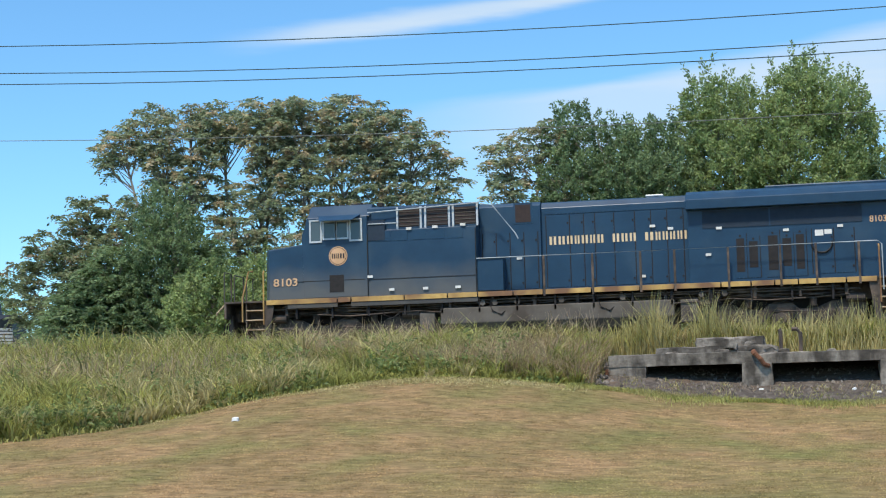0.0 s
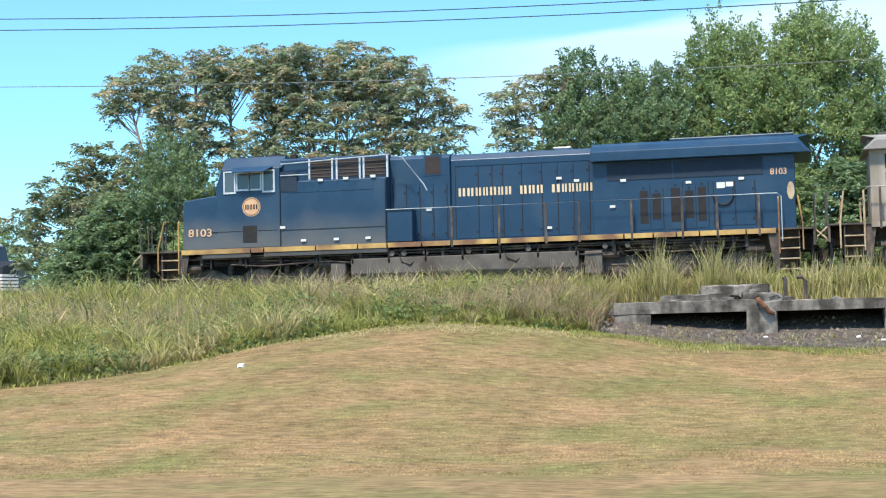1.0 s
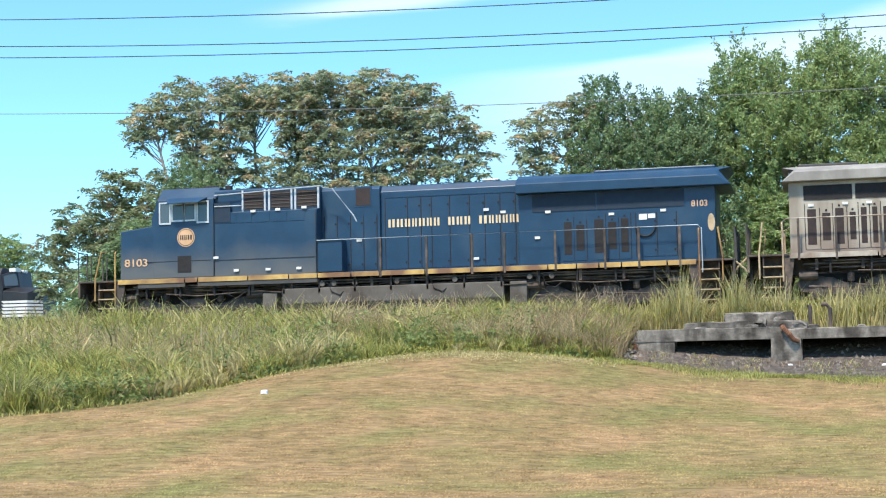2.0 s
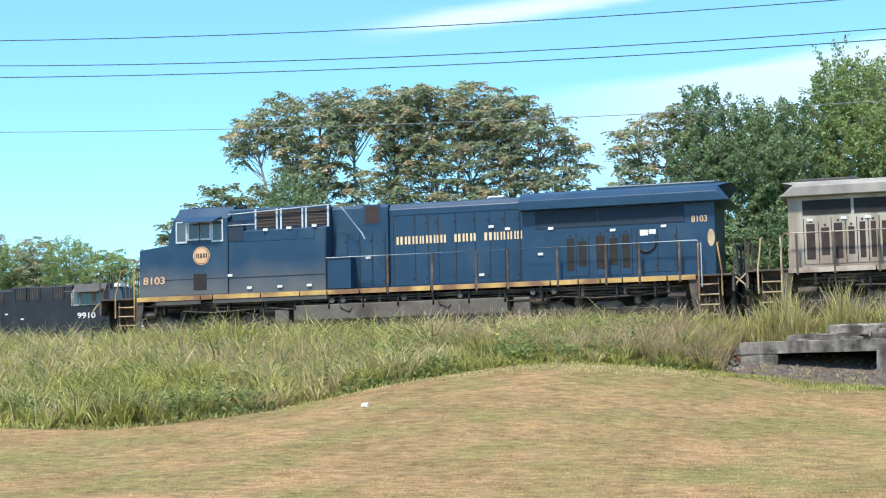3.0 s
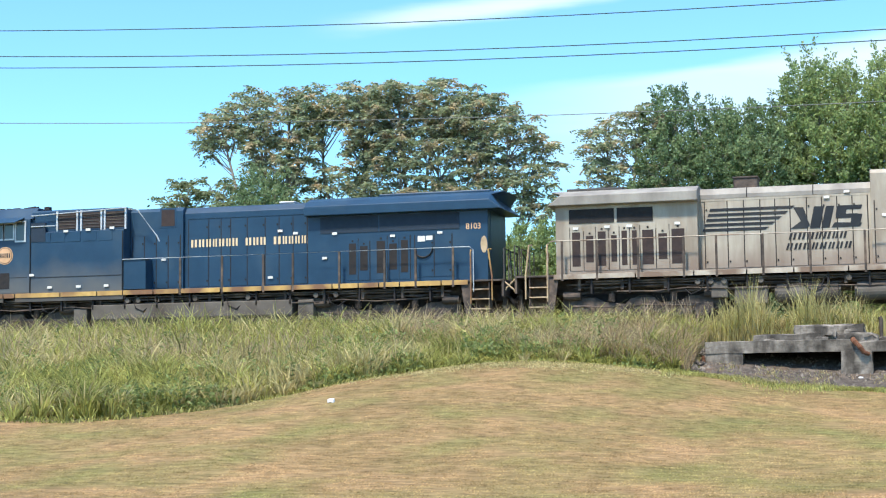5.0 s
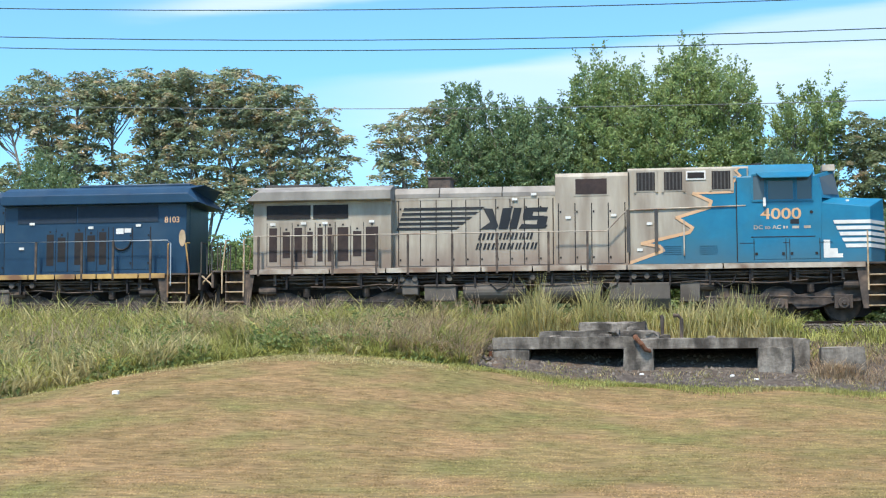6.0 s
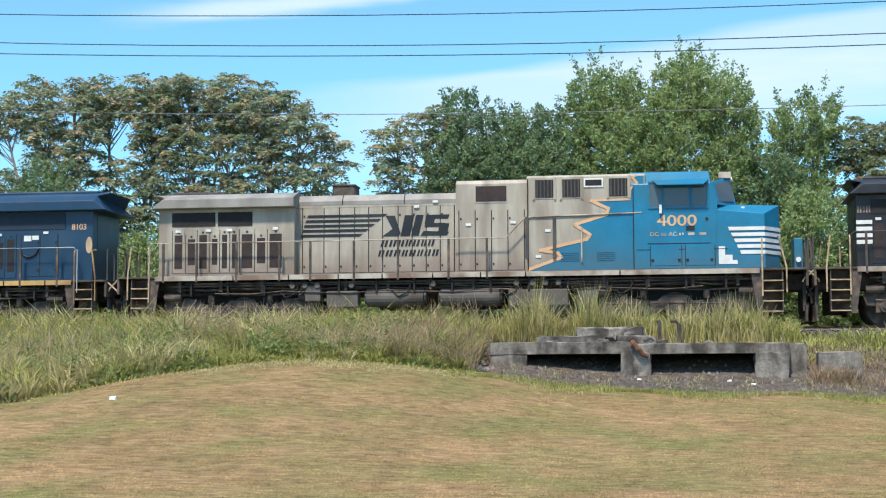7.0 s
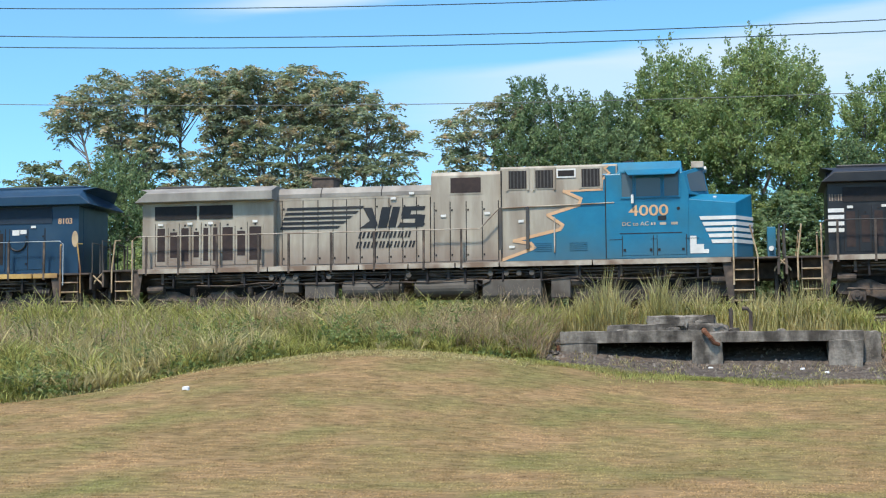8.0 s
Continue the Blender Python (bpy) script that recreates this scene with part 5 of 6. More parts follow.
# ---- grass ----
def blades(name, base, hgt, width, lean, mat, rng, away=None):
    """Bent blades of two quads each; base n x 3."""
    n = len(base)
    a = rng.uniform(0, math.tau, n)
    side = np.stack([np.cos(a), np.sin(a), np.zeros(n)], 1) * width[:, None] * 0.5
    side[:, 0] = np.where(np.abs(side[:, 0]) < width * 0.25, width * 0.25, side[:, 0])
    b = rng.uniform(0, math.tau, n) if away is None else away
    bend = np.stack([np.cos(b), np.sin(b), np.zeros(n)], 1) * (lean * hgt)[:, None]
    up = np.array([0, 0, 1.0])
    m = base + up * (hgt * 0.55)[:, None] + bend * 0.35
    t = base + up * (hgt * (1 - 0.35 * lean))[:, None] + bend
    q1 = np.stack([base - side, base + side, m + side * 0.85, m - side * 0.85], 1)
    q2 = np.stack([m - side * 0.85, m + side * 0.85, t + side * 0.12, t - side * 0.12], 1)
    v = np.stack([q1[:, 0], q1[:, 1], q1[:, 2], q1[:, 3], t + side * 0.12, t - side * 0.12], 1).reshape(-1, 3)
    k = np.arange(n) * 6
    f = np.concatenate([np.stack([k, k + 1, k + 2, k + 3], 1), np.stack([k + 3, k + 2, k + 4, k + 5], 1)])
    me = bpy.data.meshes.new(name)
    me.vertices.add(len(v))
    me.vertices.foreach_set("co", v.astype(np.float32).ravel())
    me.loops.add(4 * len(f))
    me.loops.foreach_set("vertex_index", f.astype(np.int32).ravel())
    me.polygons.add(len(f))
    me.polygons.foreach_set("loop_start", np.arange(0, 4 * len(f), 4, dtype=np.int32))
    me.update(calc_edges=True)
    me.materials.append(mat)
    return new(name, me)


def clumpy(x, y, f, seed):
    return np.array([noise.noise(Vector((a * f + seed, b * f, seed))) for a, b in zip(x, y)])


def meadow():
    rng = np.random.RandomState(11)
    n = 80000
    x = rng.uniform(-44, 12, n)
    y0 = edge_y(x)
    y = y0 + (47.8 - y0) * rng.rand(n) ** 1.15 - 0.1
    keep = ~((x > -5.4) & (x < 3.5) & (y < 46.2)) & ~((x > 3.4) & ((y < 43.9) | (y > 46.7))) & ~((x > 3.4) & (rng.rand(n) < 0.45))
    x, y = x[keep], y[keep]
    cl = clumpy(x, y, 0.45, 3.0) + 0.5 * clumpy(x, y, 1.3, 8.0)
    front = np.clip((y - edge_y(x)) / 1.5, 0.25, 1)
    h = (0.58 + 0.36 * cl) * front * rng.uniform(0.6, 1.25, len(x))
    h = np.where(x > 3.4, h * 0.5, h)
    h = h * np.interp(x, [-20, -12, -6], [1.2, 1.08, 0.95])
    h = np.clip(h, 0.12, 1.25) * np.interp(y, [41, 46.3, 48], [1, 1.65, 1.4])
    base = np.stack([x, y, height(x, y) - 0.03], 1)
    tagged(blades("tall_grass", base, h, rng.uniform(0.018, 0.045, len(x)), rng.uniform(0.3, 1.45, len(x)), GRASS, rng), "unmown green grass and weeds on the railway bank", "grass", kind="stuff")
    # tussocks: blades fanning out of one root and nodding over
    n, K = 3600, 30
    cx = rng.uniform(-44, -5.6, n)
    y0 = edge_y(cx)
    cy = y0 + 0.25 + (47.3 - y0) * rng.rand(n)
    size = np.clip(0.72 + 0.5 * clumpy(cx, cy, 0.4, 14.0) + rng.normal(0, 0.2, n), 0.3, 1.45) * np.interp(cy - y0, [0.2, 1.4], [0.5, 1.0]) * np.interp(cx, [-14, -6], [1.0, 0.8]) * np.interp(cy, [42, 47], [1.0, 1.3])
    a = rng.uniform(0, math.tau, (n, K))
    r = rng.rand(n, K) * 0.16 * size[:, None]
    x, y = (cx[:, None] + np.cos(a) * r).ravel(), (cy[:, None] + np.sin(a) * r).ravel()
    h = (size[:, None] * rng.uniform(0.55, 1.25, (n, K))).ravel()
    dry = np.repeat(clumpy(cx, cy, 0.5, 77.0) + rng.normal(0, 0.18, n) > 0.17, K)
    lean = rng.uniform(0.35, 1.25, n * K)
    for pick, mat, label in ((~dry, GRASS, "arching tussocks of green grass on the bank"), (dry, CLIP, "arching tussocks of pale dry grass on the bank")):
        base = np.stack([x, y, height(x, y) - 0.03], 1)[pick]
        tagged(blades("grass_tussocks", base, h[pick], rng.uniform(0.02, 0.052, pick.sum()), lean[pick], mat, rng, a.ravel()[pick]), label, "grass", kind="stuff")
    # leafy stems standing among the grass
    n, K = 1500, 26
    cx = rng.uniform(-44, -5.8, n)
    y0 = edge_y(cx)
    cy = y0 + 0.3 + (47.2 - y0) * rng.rand(n)
    k = clumpy(cx, cy, 0.4, 63.0) > 0.0
    cx, cy = cx[k], cy[k]
    n = len(cx)
    tall = rng.uniform(0.45, 1.05, n) * np.interp(cy - edge_y(cx), [0.2, 1.4], [0.6, 1.0])
    s = rng.rand(n, K) ** 0.7
    lx = cx[:, None] + rng.normal(0, 0.05, (n, K)) + s * rng.normal(0, 0.12, n)[:, None]
    ly = cy[:, None] + rng.normal(0, 0.05, (n, K))
    lz = height(cx, cy)[:, None] + s * tall[:, None]
    tagged(leaf_quads("leafy_weeds", np.stack([lx, ly, lz], -1).reshape(-1, 3), 0.14, 0.045, WEED, rng, droop=-0.1), "upright leafy green weeds among the bank grass", "weeds", kind="stuff")
    # short mown turf: tufts of stubble, thinner in the worn places
    n, K = 40000, 6
    ty = 20.5 + 21.5 * rng.rand(n) ** 0.8
    tx = ty * rng.uniform(-0.74, 0.17, n)
    k = (ty < edge_y(tx) - 0.05) & (clumpy(tx, ty, 1.1, 90.0) + 0.5 * clumpy(tx, ty, 3.1, 95.0) > -0.3)
    tx, ty = tx[k], ty[k]
    n = len(tx)
    x, y = (tx[:, None] + rng.normal(0, 0.09, (n, K))).ravel(), (ty[:, None] + rng.normal(0, 0.05, (n, K))).ravel()
    p = np.stack([x, y, height(x, y) - 0.004], 1)
    a = rng.uniform(-0.5, 0.5, n * K)
    side = np.stack([np.cos(a), np.sin(a), np.zeros(n * K)], 1) * rng.uniform(0.008, 0.022, n * K)[:, None]
    tip = np.stack([rng.normal(0, 0.015, n * K), rng.uniform(0.012, 0.05, n * K), rng.uniform(0.008, 0.026, n * K)], 1)
    tagged(quads_mesh("mown_turf", np.stack([p - side, p + side, p + tip + side * 0.3, p + tip - side * 0.3], 1), TURF), "short mown turf, green and straw-coloured in patches", "grass", kind="stuff")
    # tall pale grass by the platform and dry straw patches
    n = 7000
    x = np.concatenate([rng.uniform(-5.4, 3.4, n), rng.normal(-16.5, 2.6, 2500)])
    y = np.concatenate([45.9 + rng.rand(n) * 1.4, rng.uniform(38, 43, 2500)])
    y[n:] = np.maximum(y[n:], edge_y(x[n:]) + rng.uniform(0.4, 2.5, 2500))
    h = np.concatenate([(0.35 + 1.35 * rng.rand(n) ** 2.2) * (0.9 + 0.8 * clumpy(x[:n], y[:n], 1.1, 5.0)) * np.interp(x[:n], [-5.4, -3.5, 1.0, 3.4], [0.7, 1.12, 0.86, 0.62]), rng.uniform(0.4, 0.95, 2500)])
    tagged(blades("dry_grass", np.stack([x, y, height(x, y) - 0.03], 1), h, rng.uniform(0.014, 0.036, len(x)), rng.uniform(0.05, 0.5, len(x)), STRAW, rng), "tall pale yellow grass gone to straw beside the platform", "grass", kind="stuff")
    # dead brown brush by the ends of the platform
    x = np.concatenate([np.minimum(rng.normal(-7.0, 1.3, 5000), -5.25 - 0.5 * rng.rand(5000)), rng.uniform(3.5, 10.5, 4400), rng.normal(4.1, 0.25, 500), rng.uniform(-2, 3, 120), rng.uniform(-12, -5.6, 6000)])
    y = np.concatenate([rng.uniform(41.5, 45.5, 5000), rng.uniform(42.2, 45.2, 4400), rng.uniform(42.6, 43.0, 500), rng.uniform(42.3, 42.8, 120), rng.uniform(42.0, 46.8, 6000)])
    y = np.maximum(y, edge_y(x) + 0.15)
    h = np.concatenate([rng.uniform(0.3, 1.0, 5000), rng.uniform(0.12, 0.5, 4400), rng.uniform(0.3, 0.75, 500), rng.uniform(0.1, 0.3, 120), rng.uniform(0.4, 1.0, 6000)])
    tagged(blades("dead_brush", np.stack([x, y, height(x, y) - 0.03], 1), h, rng.uniform(0.012, 0.024, len(x)), rng.uniform(0.3, 1.0, len(x)), BRUSH, rng), "dead brown brush drooping beside the concrete", "brush", kind="stuff")
    # pale clippings along the crest of the lawn and pale stalks in the bank
    x = np.clip(rng.normal(-9.0, 2.2, 9000), -15, -5.5)
    y = edge_y(x) + 0.1 - np.abs(rng.normal(0, 0.5, 9000))
    tagged(blades("clippings", np.stack([x, y, height(x, y) - 0.005], 1), rng.uniform(0.03, 0.07, 9000), rng.uniform(0.012, 0.024, 9000), rng.uniform(0.6, 1.4, 9000), CLIP, rng), "pale dry grass clippings along the lawn crest", "grass", kind="stuff")
    x = rng.uniform(-44, -6, 5200)
    y0 = edge_y(x)
    y = y0 + 0.5 + (46.5 - y0) * rng.rand(5200)
    k = clumpy(x, y, 0.35, 51.0) > -0.1
    x, y = x[k], y[k]
    tagged(blades("grass_stalks", np.stack([x, y, height(x, y)], 1), rng.uniform(0.6, 1.05, len(x)), rng.uniform(0.016, 0.032, len(x)), rng.uniform(0.1, 0.6, len(x)), CLIP, rng), "pale tall grass stalks in the green bank", "grass", kind="stuff")
    # green strip on the verge below the gravel
    x = rng.uniform(-5.8, 9, 16000)
    y = edge_y(x) - 0.15 + rng.normal(0, 0.42, 16000) * (1.0 + 0.8 * np.sin(x * 1.7))
    tagged(blades("verge_grass", np.stack([x, y, height(x, y) - 0.01], 1), rng.uniform(0.05, 0.16, 16000), rng.uniform(0.008, 0.016, 16000), rng.uniform(0.2, 0.9, 16000), GRASS, rng), "short green grass on the verge below the gravel", "grass", kind="stuff")
    # sparse weeds taking hold in the rubble
    x = np.concatenate([rng.normal(c, 0.16, 90) for c in (-4.3, -3.2, -1.9, -0.3, 0.6, 1.9, 3.4, 4.6, 5.9)])
    y = rng.uniform(41.8, 42.9, len(x))
    tagged(blades("rubble_weeds", np.stack([x, y, height(x, y)], 1), rng.uniform(0.06, 0.26, len(x)), rng.uniform(0.01, 0.022, len(x)), rng.uniform(0.3, 1.1, len(x)), STRAW, rng), "sparse yellow-green weeds growing in the rubble", "weeds", kind="stuff")
    # brown seed heads
    n = 6500
    x = rng.uniform(-44, -5.5, n)
    y0 = edge_y(x)
    y = y0 + (47.5 - y0) * (0.45 + 0.55 * rng.rand(n))
    k = clumpy(x, y, 0.3, 21.0) > -0.12
    x, y = x[k], y[k]
    z = height(x, y)
    tagged(blades("seed_heads", np.stack([x, y, z], 1), rng.uniform(0.7, 1.3, len(x)) * np.interp(y, [44, 47], [1.0, 1.2]), rng.uniform(0.014, 0.03, len(x)), rng.uniform(0.1, 0.7, len(x)), SEED, rng), "brown seed heads standing above the bank grass", "grass", kind="stuff")
    # leafy weeds at the foot of the bank
    n = 26000
    x = rng.uniform(-44, -6, n)
    y = edge_y(x) + np.abs(rng.normal(0, 1.3, n)) + 0.1
    k = clumpy(x, y, 0.5, 31.0) > -0.05
    x, y = x[k], y[k]
    z = height(x, y) + rng.uniform(0.05, 0.55, len(x)) * np.clip((y - edge_y(x)) / 0.8, 0.3, 1)
    tagged(leaf_quads("weeds", np.stack([x, y, z], 1), 0.13, 0.07, WEED, rng), "dark leafy weeds along the foot of the bank", "weeds", kind="stuff")


def leaf_quads(name, c, length, width, mat, rng, parent=None, droop=0.3, dirs=None, flat=False):
    n = len(c)
    if dirs is None:
        d = rng.normal(0, 1, (n, 3))
        d[:, 2] = d[:, 2] * 0.6 - droop
    else:
        d = dirs
    d /= np.linalg.norm(d, axis=1)[:, None]
    s = np.cross(d, rng.normal(0, 0.15, (n, 3)) + np.array([0, 0, 1.0]) if flat else rng.normal(0, 1, (n, 3)))
    s /= np.linalg.norm(s, axis=1)[:, None] + 1e-9
    L = (length * rng.uniform(0.7, 1.35, n))[:, None]
    W = (width * rng.uniform(0.7, 1.3, n))[:, None]
    return quads_mesh(name, np.stack([c, c + d * L * 0.45 + s * W * 0.5, c + d * L, c + d * L * 0.45 - s * W * 0.5], 1), mat, parent)


meadow()
bm = rough_box(-0.06, 0.06, -0.05, 0.05, 0, 0.08, 0.03, 2, 3)
ob = tagged(mesh_object("litter", bm, LITTER), "small crumpled white litter on the lawn", "litter", group="litter")
LITTER_AT = (-12.5, 34.55)
ob.location = (*LITTER_AT, float(height(*LITTER_AT)) + 0.01)


# ---- trees ----
def scatter(rng, lobes, gap, tries, outer, z0, hole, thin):
    """Tips spread evenly over a crown of ellipsoids, never nearer to each other than gap; also the lobe of each."""
    w = np.array([l[3] * l[4] * l[5] for l in lobes])
    pick = rng.choice(len(lobes), tries, p=w / w.sum())
    d = rng.normal(0, 1, (tries, 3))
    d /= np.linalg.norm(d, axis=1)[:, None]
    lob = np.array(lobes)[pick]
    p = lob[:, :3] + d * (lob[:, 3:] * np.array([1.0, thin, 1.0]) + 0.12) * (rng.rand(tries) ** outer)[:, None]
    kept, at = np.empty((tries, 3)), []
    for i in range(tries):
        q, m = p[i], len(at)
        if q[2] < z0 + 0.25 or noise.noise(Vector(q) * hole[2] + Vector((hole[1], 0, 0))) < hole[0]:
            continue
        if m and np.min(np.sum((kept[:m] - q) ** 2, axis=1)) < gap * gap * (0.6 + 0.8 * (i % 7) / 6):
            continue
        kept[m] = q
        at.append(int(pick[i]))
    return kept[:len(at)].copy(), at


def tree(name, label, root, lobes, mat, rng_seed, style, gap=0.5, stems=1, group="trees behind the track"):
    """Tapered stems forking to every lobe, twigs to the tips and leaves on them; lobes: centre and radii."""
    rng = np.random.RandomState(rng_seed)
    t = tagged(new(name), label, "tree" if name == "tree" else "bush", group=group)
    bm = B()
    rx, ry = root
    z0 = float(height(rx, ry)) - 0.1
    limbs = []
    for cx, cy, cz, ax, ay, az in lobes:
        sx = rx + (cx - rx) * 0.25 * (stems > 1) + rng.normal(0, 0.15)
        base = Vector((sx, ry + rng.normal(0, 0.3), z0))
        end = Vector((cx, cy, cz + az * 0.45))
        mid1 = base.lerp(end, 0.35) + Vector((rng.normal(0, 0.2) - (end.x - base.x) * 0.18, rng.normal(0, 0.2), 0.3))
        mid2 = base.lerp(end, 0.7) + Vector((rng.normal(0, 0.2), rng.normal(0, 0.25), 0.15))
        r = 0.06 + 0.012 * (end.z - z0) / 2
        tube(bm, [base, mid1, mid2, end], [r, r * 0.75, r * 0.5, r * 0.2], 7)
        limbs.append((mid1, mid2, end))
    volume = sum(l[3] * l[4] * l[5] for l in lobes)
    gap *= 1.0 if style == "rosette" else 0.8
    tries = int(min(9000, 60 + 14 * volume / gap ** 3))
    hole = {"rosette": (-0.16 if name == "tree" else -0.3, rng_seed, 1.15), "spray": (-0.36, rng_seed, 0.75), "shoots": (-0.30, rng_seed, 0.75)}[style]
    tips, at = scatter(rng, lobes, gap, tries, 0.3, z0, hole, 0.75 if style == "rosette" and name == "tree" else 1.0)
    m = len(tips)
    for j in range(0, m, 2 if style == "rosette" else 4):
        a, b, e = limbs[at[j]]
        p = Vector(tips[j])
        k = min(max((p.z - a.z) / max(e.z - a.z, 0.5) - 0.25, 0.0), 1.0)
        s = a.lerp(b, k * 2) if k < 0.5 else b.lerp(e, k * 2 - 1)
        q = s.lerp(p, 0.55) + Vector((rng.normal(0, 0.08), rng.normal(0, 0.08), -0.12))
        tube(bm, [s, q, p], [0.03, 0.02, 0.008], 4)
    part("trunk", bm, BARK, t)
    if style == "rosette":
        # a star of arching fronds at every tip, leaflets in pairs along each
        F, K = 9, 6
        a = rng.uniform(0, math.tau, (m, 1)) + np.arange(F)[None] * (math.tau / F) + rng.normal(0, 0.25, (m, F))
        fd = np.stack([np.cos(a), np.sin(a), rng.uniform(-0.25, 0.85, (m, F))], -1)
        s = (np.arange(K) + 0.7) / K
        flen = rng.uniform(0.28, 0.54, (m, F, 1, 1)) * (0.75 + 0.5 * min(gap, 0.55))
        c = tips[:, None, None, :] + fd[:, :, None, :] * flen * s[None, None, :, None]
        c[..., 2] -= 0.75 * (s ** 2)[None, None, :] * flen[..., 0]
        side = np.stack([-fd[..., 1], fd[..., 0], np.zeros((m, F))], -1)
        both = []
        for sg in (-1.0, 1.0):
            dd = side[:, :, None, :] * sg + fd[:, :, None, :] * 0.55 + np.array([0, 0, -0.45]) + np.zeros((m, F, K, 1))
            both.append(dd.reshape(-1, 3) + rng.normal(0, 0.2, (m * F * K, 3)))
        c = c.reshape(-1, 3)
        leaf_quads("crown", np.concatenate([c, c]), 0.165, 0.078, mat, rng, t, dirs=np.concatenate(both))
        return t
    # twigs growing outwards and up, leaves all along
    mid = np.array(lobes)[at][:, :3]
    out = tips - mid
    out /= np.linalg.norm(out, axis=1)[:, None] + 1e-6
    K = 60
    lift = 0.75 if style == "shoots" else 0.25
    a = out * 0.6 + rng.normal(0, 0.35, (m, 3)) + np.array([0, 0, lift])
    a /= np.linalg.norm(a, axis=1)[:, None]
    high = np.clip(out[:, 2], 0, 1) * (0.45 + 0.55 * (style == "shoots")) * (rng.rand(m) < 0.4)
    L = rng.uniform(0.3, 0.6, m) * (0.7 + 0.6 * gap) + high * rng.uniform(0.3, 1.1, m)
    s = rng.rand(m, K)
    c = tips[:, None, :] + a[:, None, :] * (s * L[:, None])[..., None] + rng.normal(0, 1, (m, K, 3)) * (0.15 * (1.0 - 0.6 * s) * (0.4 + gap))[..., None]
    d = a[:, None, :] * 0.6 + rng.normal(0, 0.6, (m, K, 3)) + np.array([0, 0, -0.15])
    leaf_quads("crown", c.reshape(-1, 3), 0.135, 0.07, mat, rng, t, dirs=d.reshape(-1, 3))
    return t


TA = "tall thin tree with an umbrella crown of yellowing compound leaves"
tree("tree", TA, (-25.0, 62.5), [(-27.4, 62, 12.75, 1.15, 1.1, 1.0), (-25.9, 62.3, 13.3, 1.2, 1.3, 1.25), (-25.3, 62, 11.7, 1.0, 1.1, 1.1), (-24.3, 62, 13.2, 1.3, 1.3, 1.2), (-24.4, 61.8, 10.7, 0.9, 1.0, 1.1), (-23.6, 61.8, 12.0, 0.7, 0.9, 0.9)], LEAF_A, 1, "rosette", 0.44)
tree("tree", TA, (-21.6, 63.0), [(-22.9, 62.5, 13.6, 1.2, 1.3, 0.9), (-21.2, 62.3, 13.4, 1.3, 1.4, 1.05), (-20.9, 62.2, 12.0, 0.95, 1.0, 1.0), (-22.7, 62, 10.3, 1.1, 0.9, 0.9), (-20.9, 61.8, 10.2, 1.1, 1.0, 1.1), (-21.9, 61.6, 8.8, 1.3, 0.9, 0.9)], LEAF_A, 2, "rosette", 0.44)
tree("tree", TA, (-18.8, 62.0), [(-19.5, 62.2, 13.3, 1.5, 1.4, 1.1), (-17.8, 62.5, 13.2, 1.5, 1.4, 1.15), (-19.4, 62, 11.5, 1.2, 1.0, 1.1), (-17.7, 61.8, 11.3, 1.3, 1.0, 1.1), (-18.6, 61.8, 9.6, 1.3, 0.9, 1.0), (-19.9, 61.6, 8.6, 1.1, 0.9, 0.8)], LEAF_A, 3, "rosette", 0.44)
tree("tree", TA, (-15.7, 62.5), [(-16.2, 62.4, 12.7, 1.4, 1.3, 1.25), (-14.8, 62, 11.9, 1.2, 1.2, 1.2), (-13.6, 62, 10.9, 0.9, 1.0, 0.95), (-15.9, 61.8, 10.6, 1.3, 1.0, 1.1), (-14.2, 62, 9.9, 1.1, 0.9, 1.0), (-16.6, 61.6, 9.2, 1.2, 0.9, 0.9), (-13.6, 62, 9.2, 0.8, 0.8, 0.8)], LEAF_A, 4, "rosette", 0.44)
tree("tree", "low spreading tree with reddish green compound leaves", (-29.0, 61.0), [(-28.3, 60.8, 9.7, 1.2, 1.2, 0.95), (-26.8, 60.8, 9.6, 1.0, 1.1, 0.85), (-30.2, 60.8, 8.3, 1.0, 1.1, 0.95), (-31.2, 60.5, 7.3, 0.75, 1.0, 0.75), (-29.2, 60.4, 7.7, 1.3, 1.2, 1.1), (-27.5, 60.3, 8.0, 1.3, 1.2, 1.0), (-30.4, 60.2, 6.2, 1.1, 1.1, 1.1)], LEAF_D, 5, "rosette", 0.46)
BU = "dense dark green shrub at the foot of the trees"
for k, (x, y, w, z) in enumerate([(-28.7, 58.6, 1.1, 5.4), (-27.6, 58.8, 1.5, 6.9), (-26.4, 59.0, 1.8, 8.2), (-24.3, 59.2, 1.5, 10.3), (-22.6, 59.4, 1.4, 8.4), (-20.4, 59.8, 1.7, 7.4), (-18.0, 60.5, 2.0, 7.2), (-15.6, 60.5, 2.0, 7.0), (-12.6, 60.5, 1.5, 6.4)]):
    tree("bush", BU, (x, y), [(x, y, (z + 3.0) / 2, w, 1.3, (z - 3.0) / 2 + 0.1), (x + 0.6, y - 0.3, 4.4, w * 0.8, 1.2, 1.4)], LEAF_C if k in (5, 7) else LEAF_B, 20 + k, "spray" if k in (3, 5, 7) else "rosette", 0.40, 2)
tree("tree", "slender tree with pale yellowing leaves", (-10.0, 62.0), [(-10.9, 62, 11.2, 0.95, 1.1, 1.1), (-9.5, 62.2, 11.8, 1.1, 1.2, 0.95), (-10.7, 61.8, 9.6, 1.15, 1.1, 1.1), (-9.2, 62, 10.0, 1.1, 1.1, 1.2)], LEAF_A, 41, "rosette", 0.46)
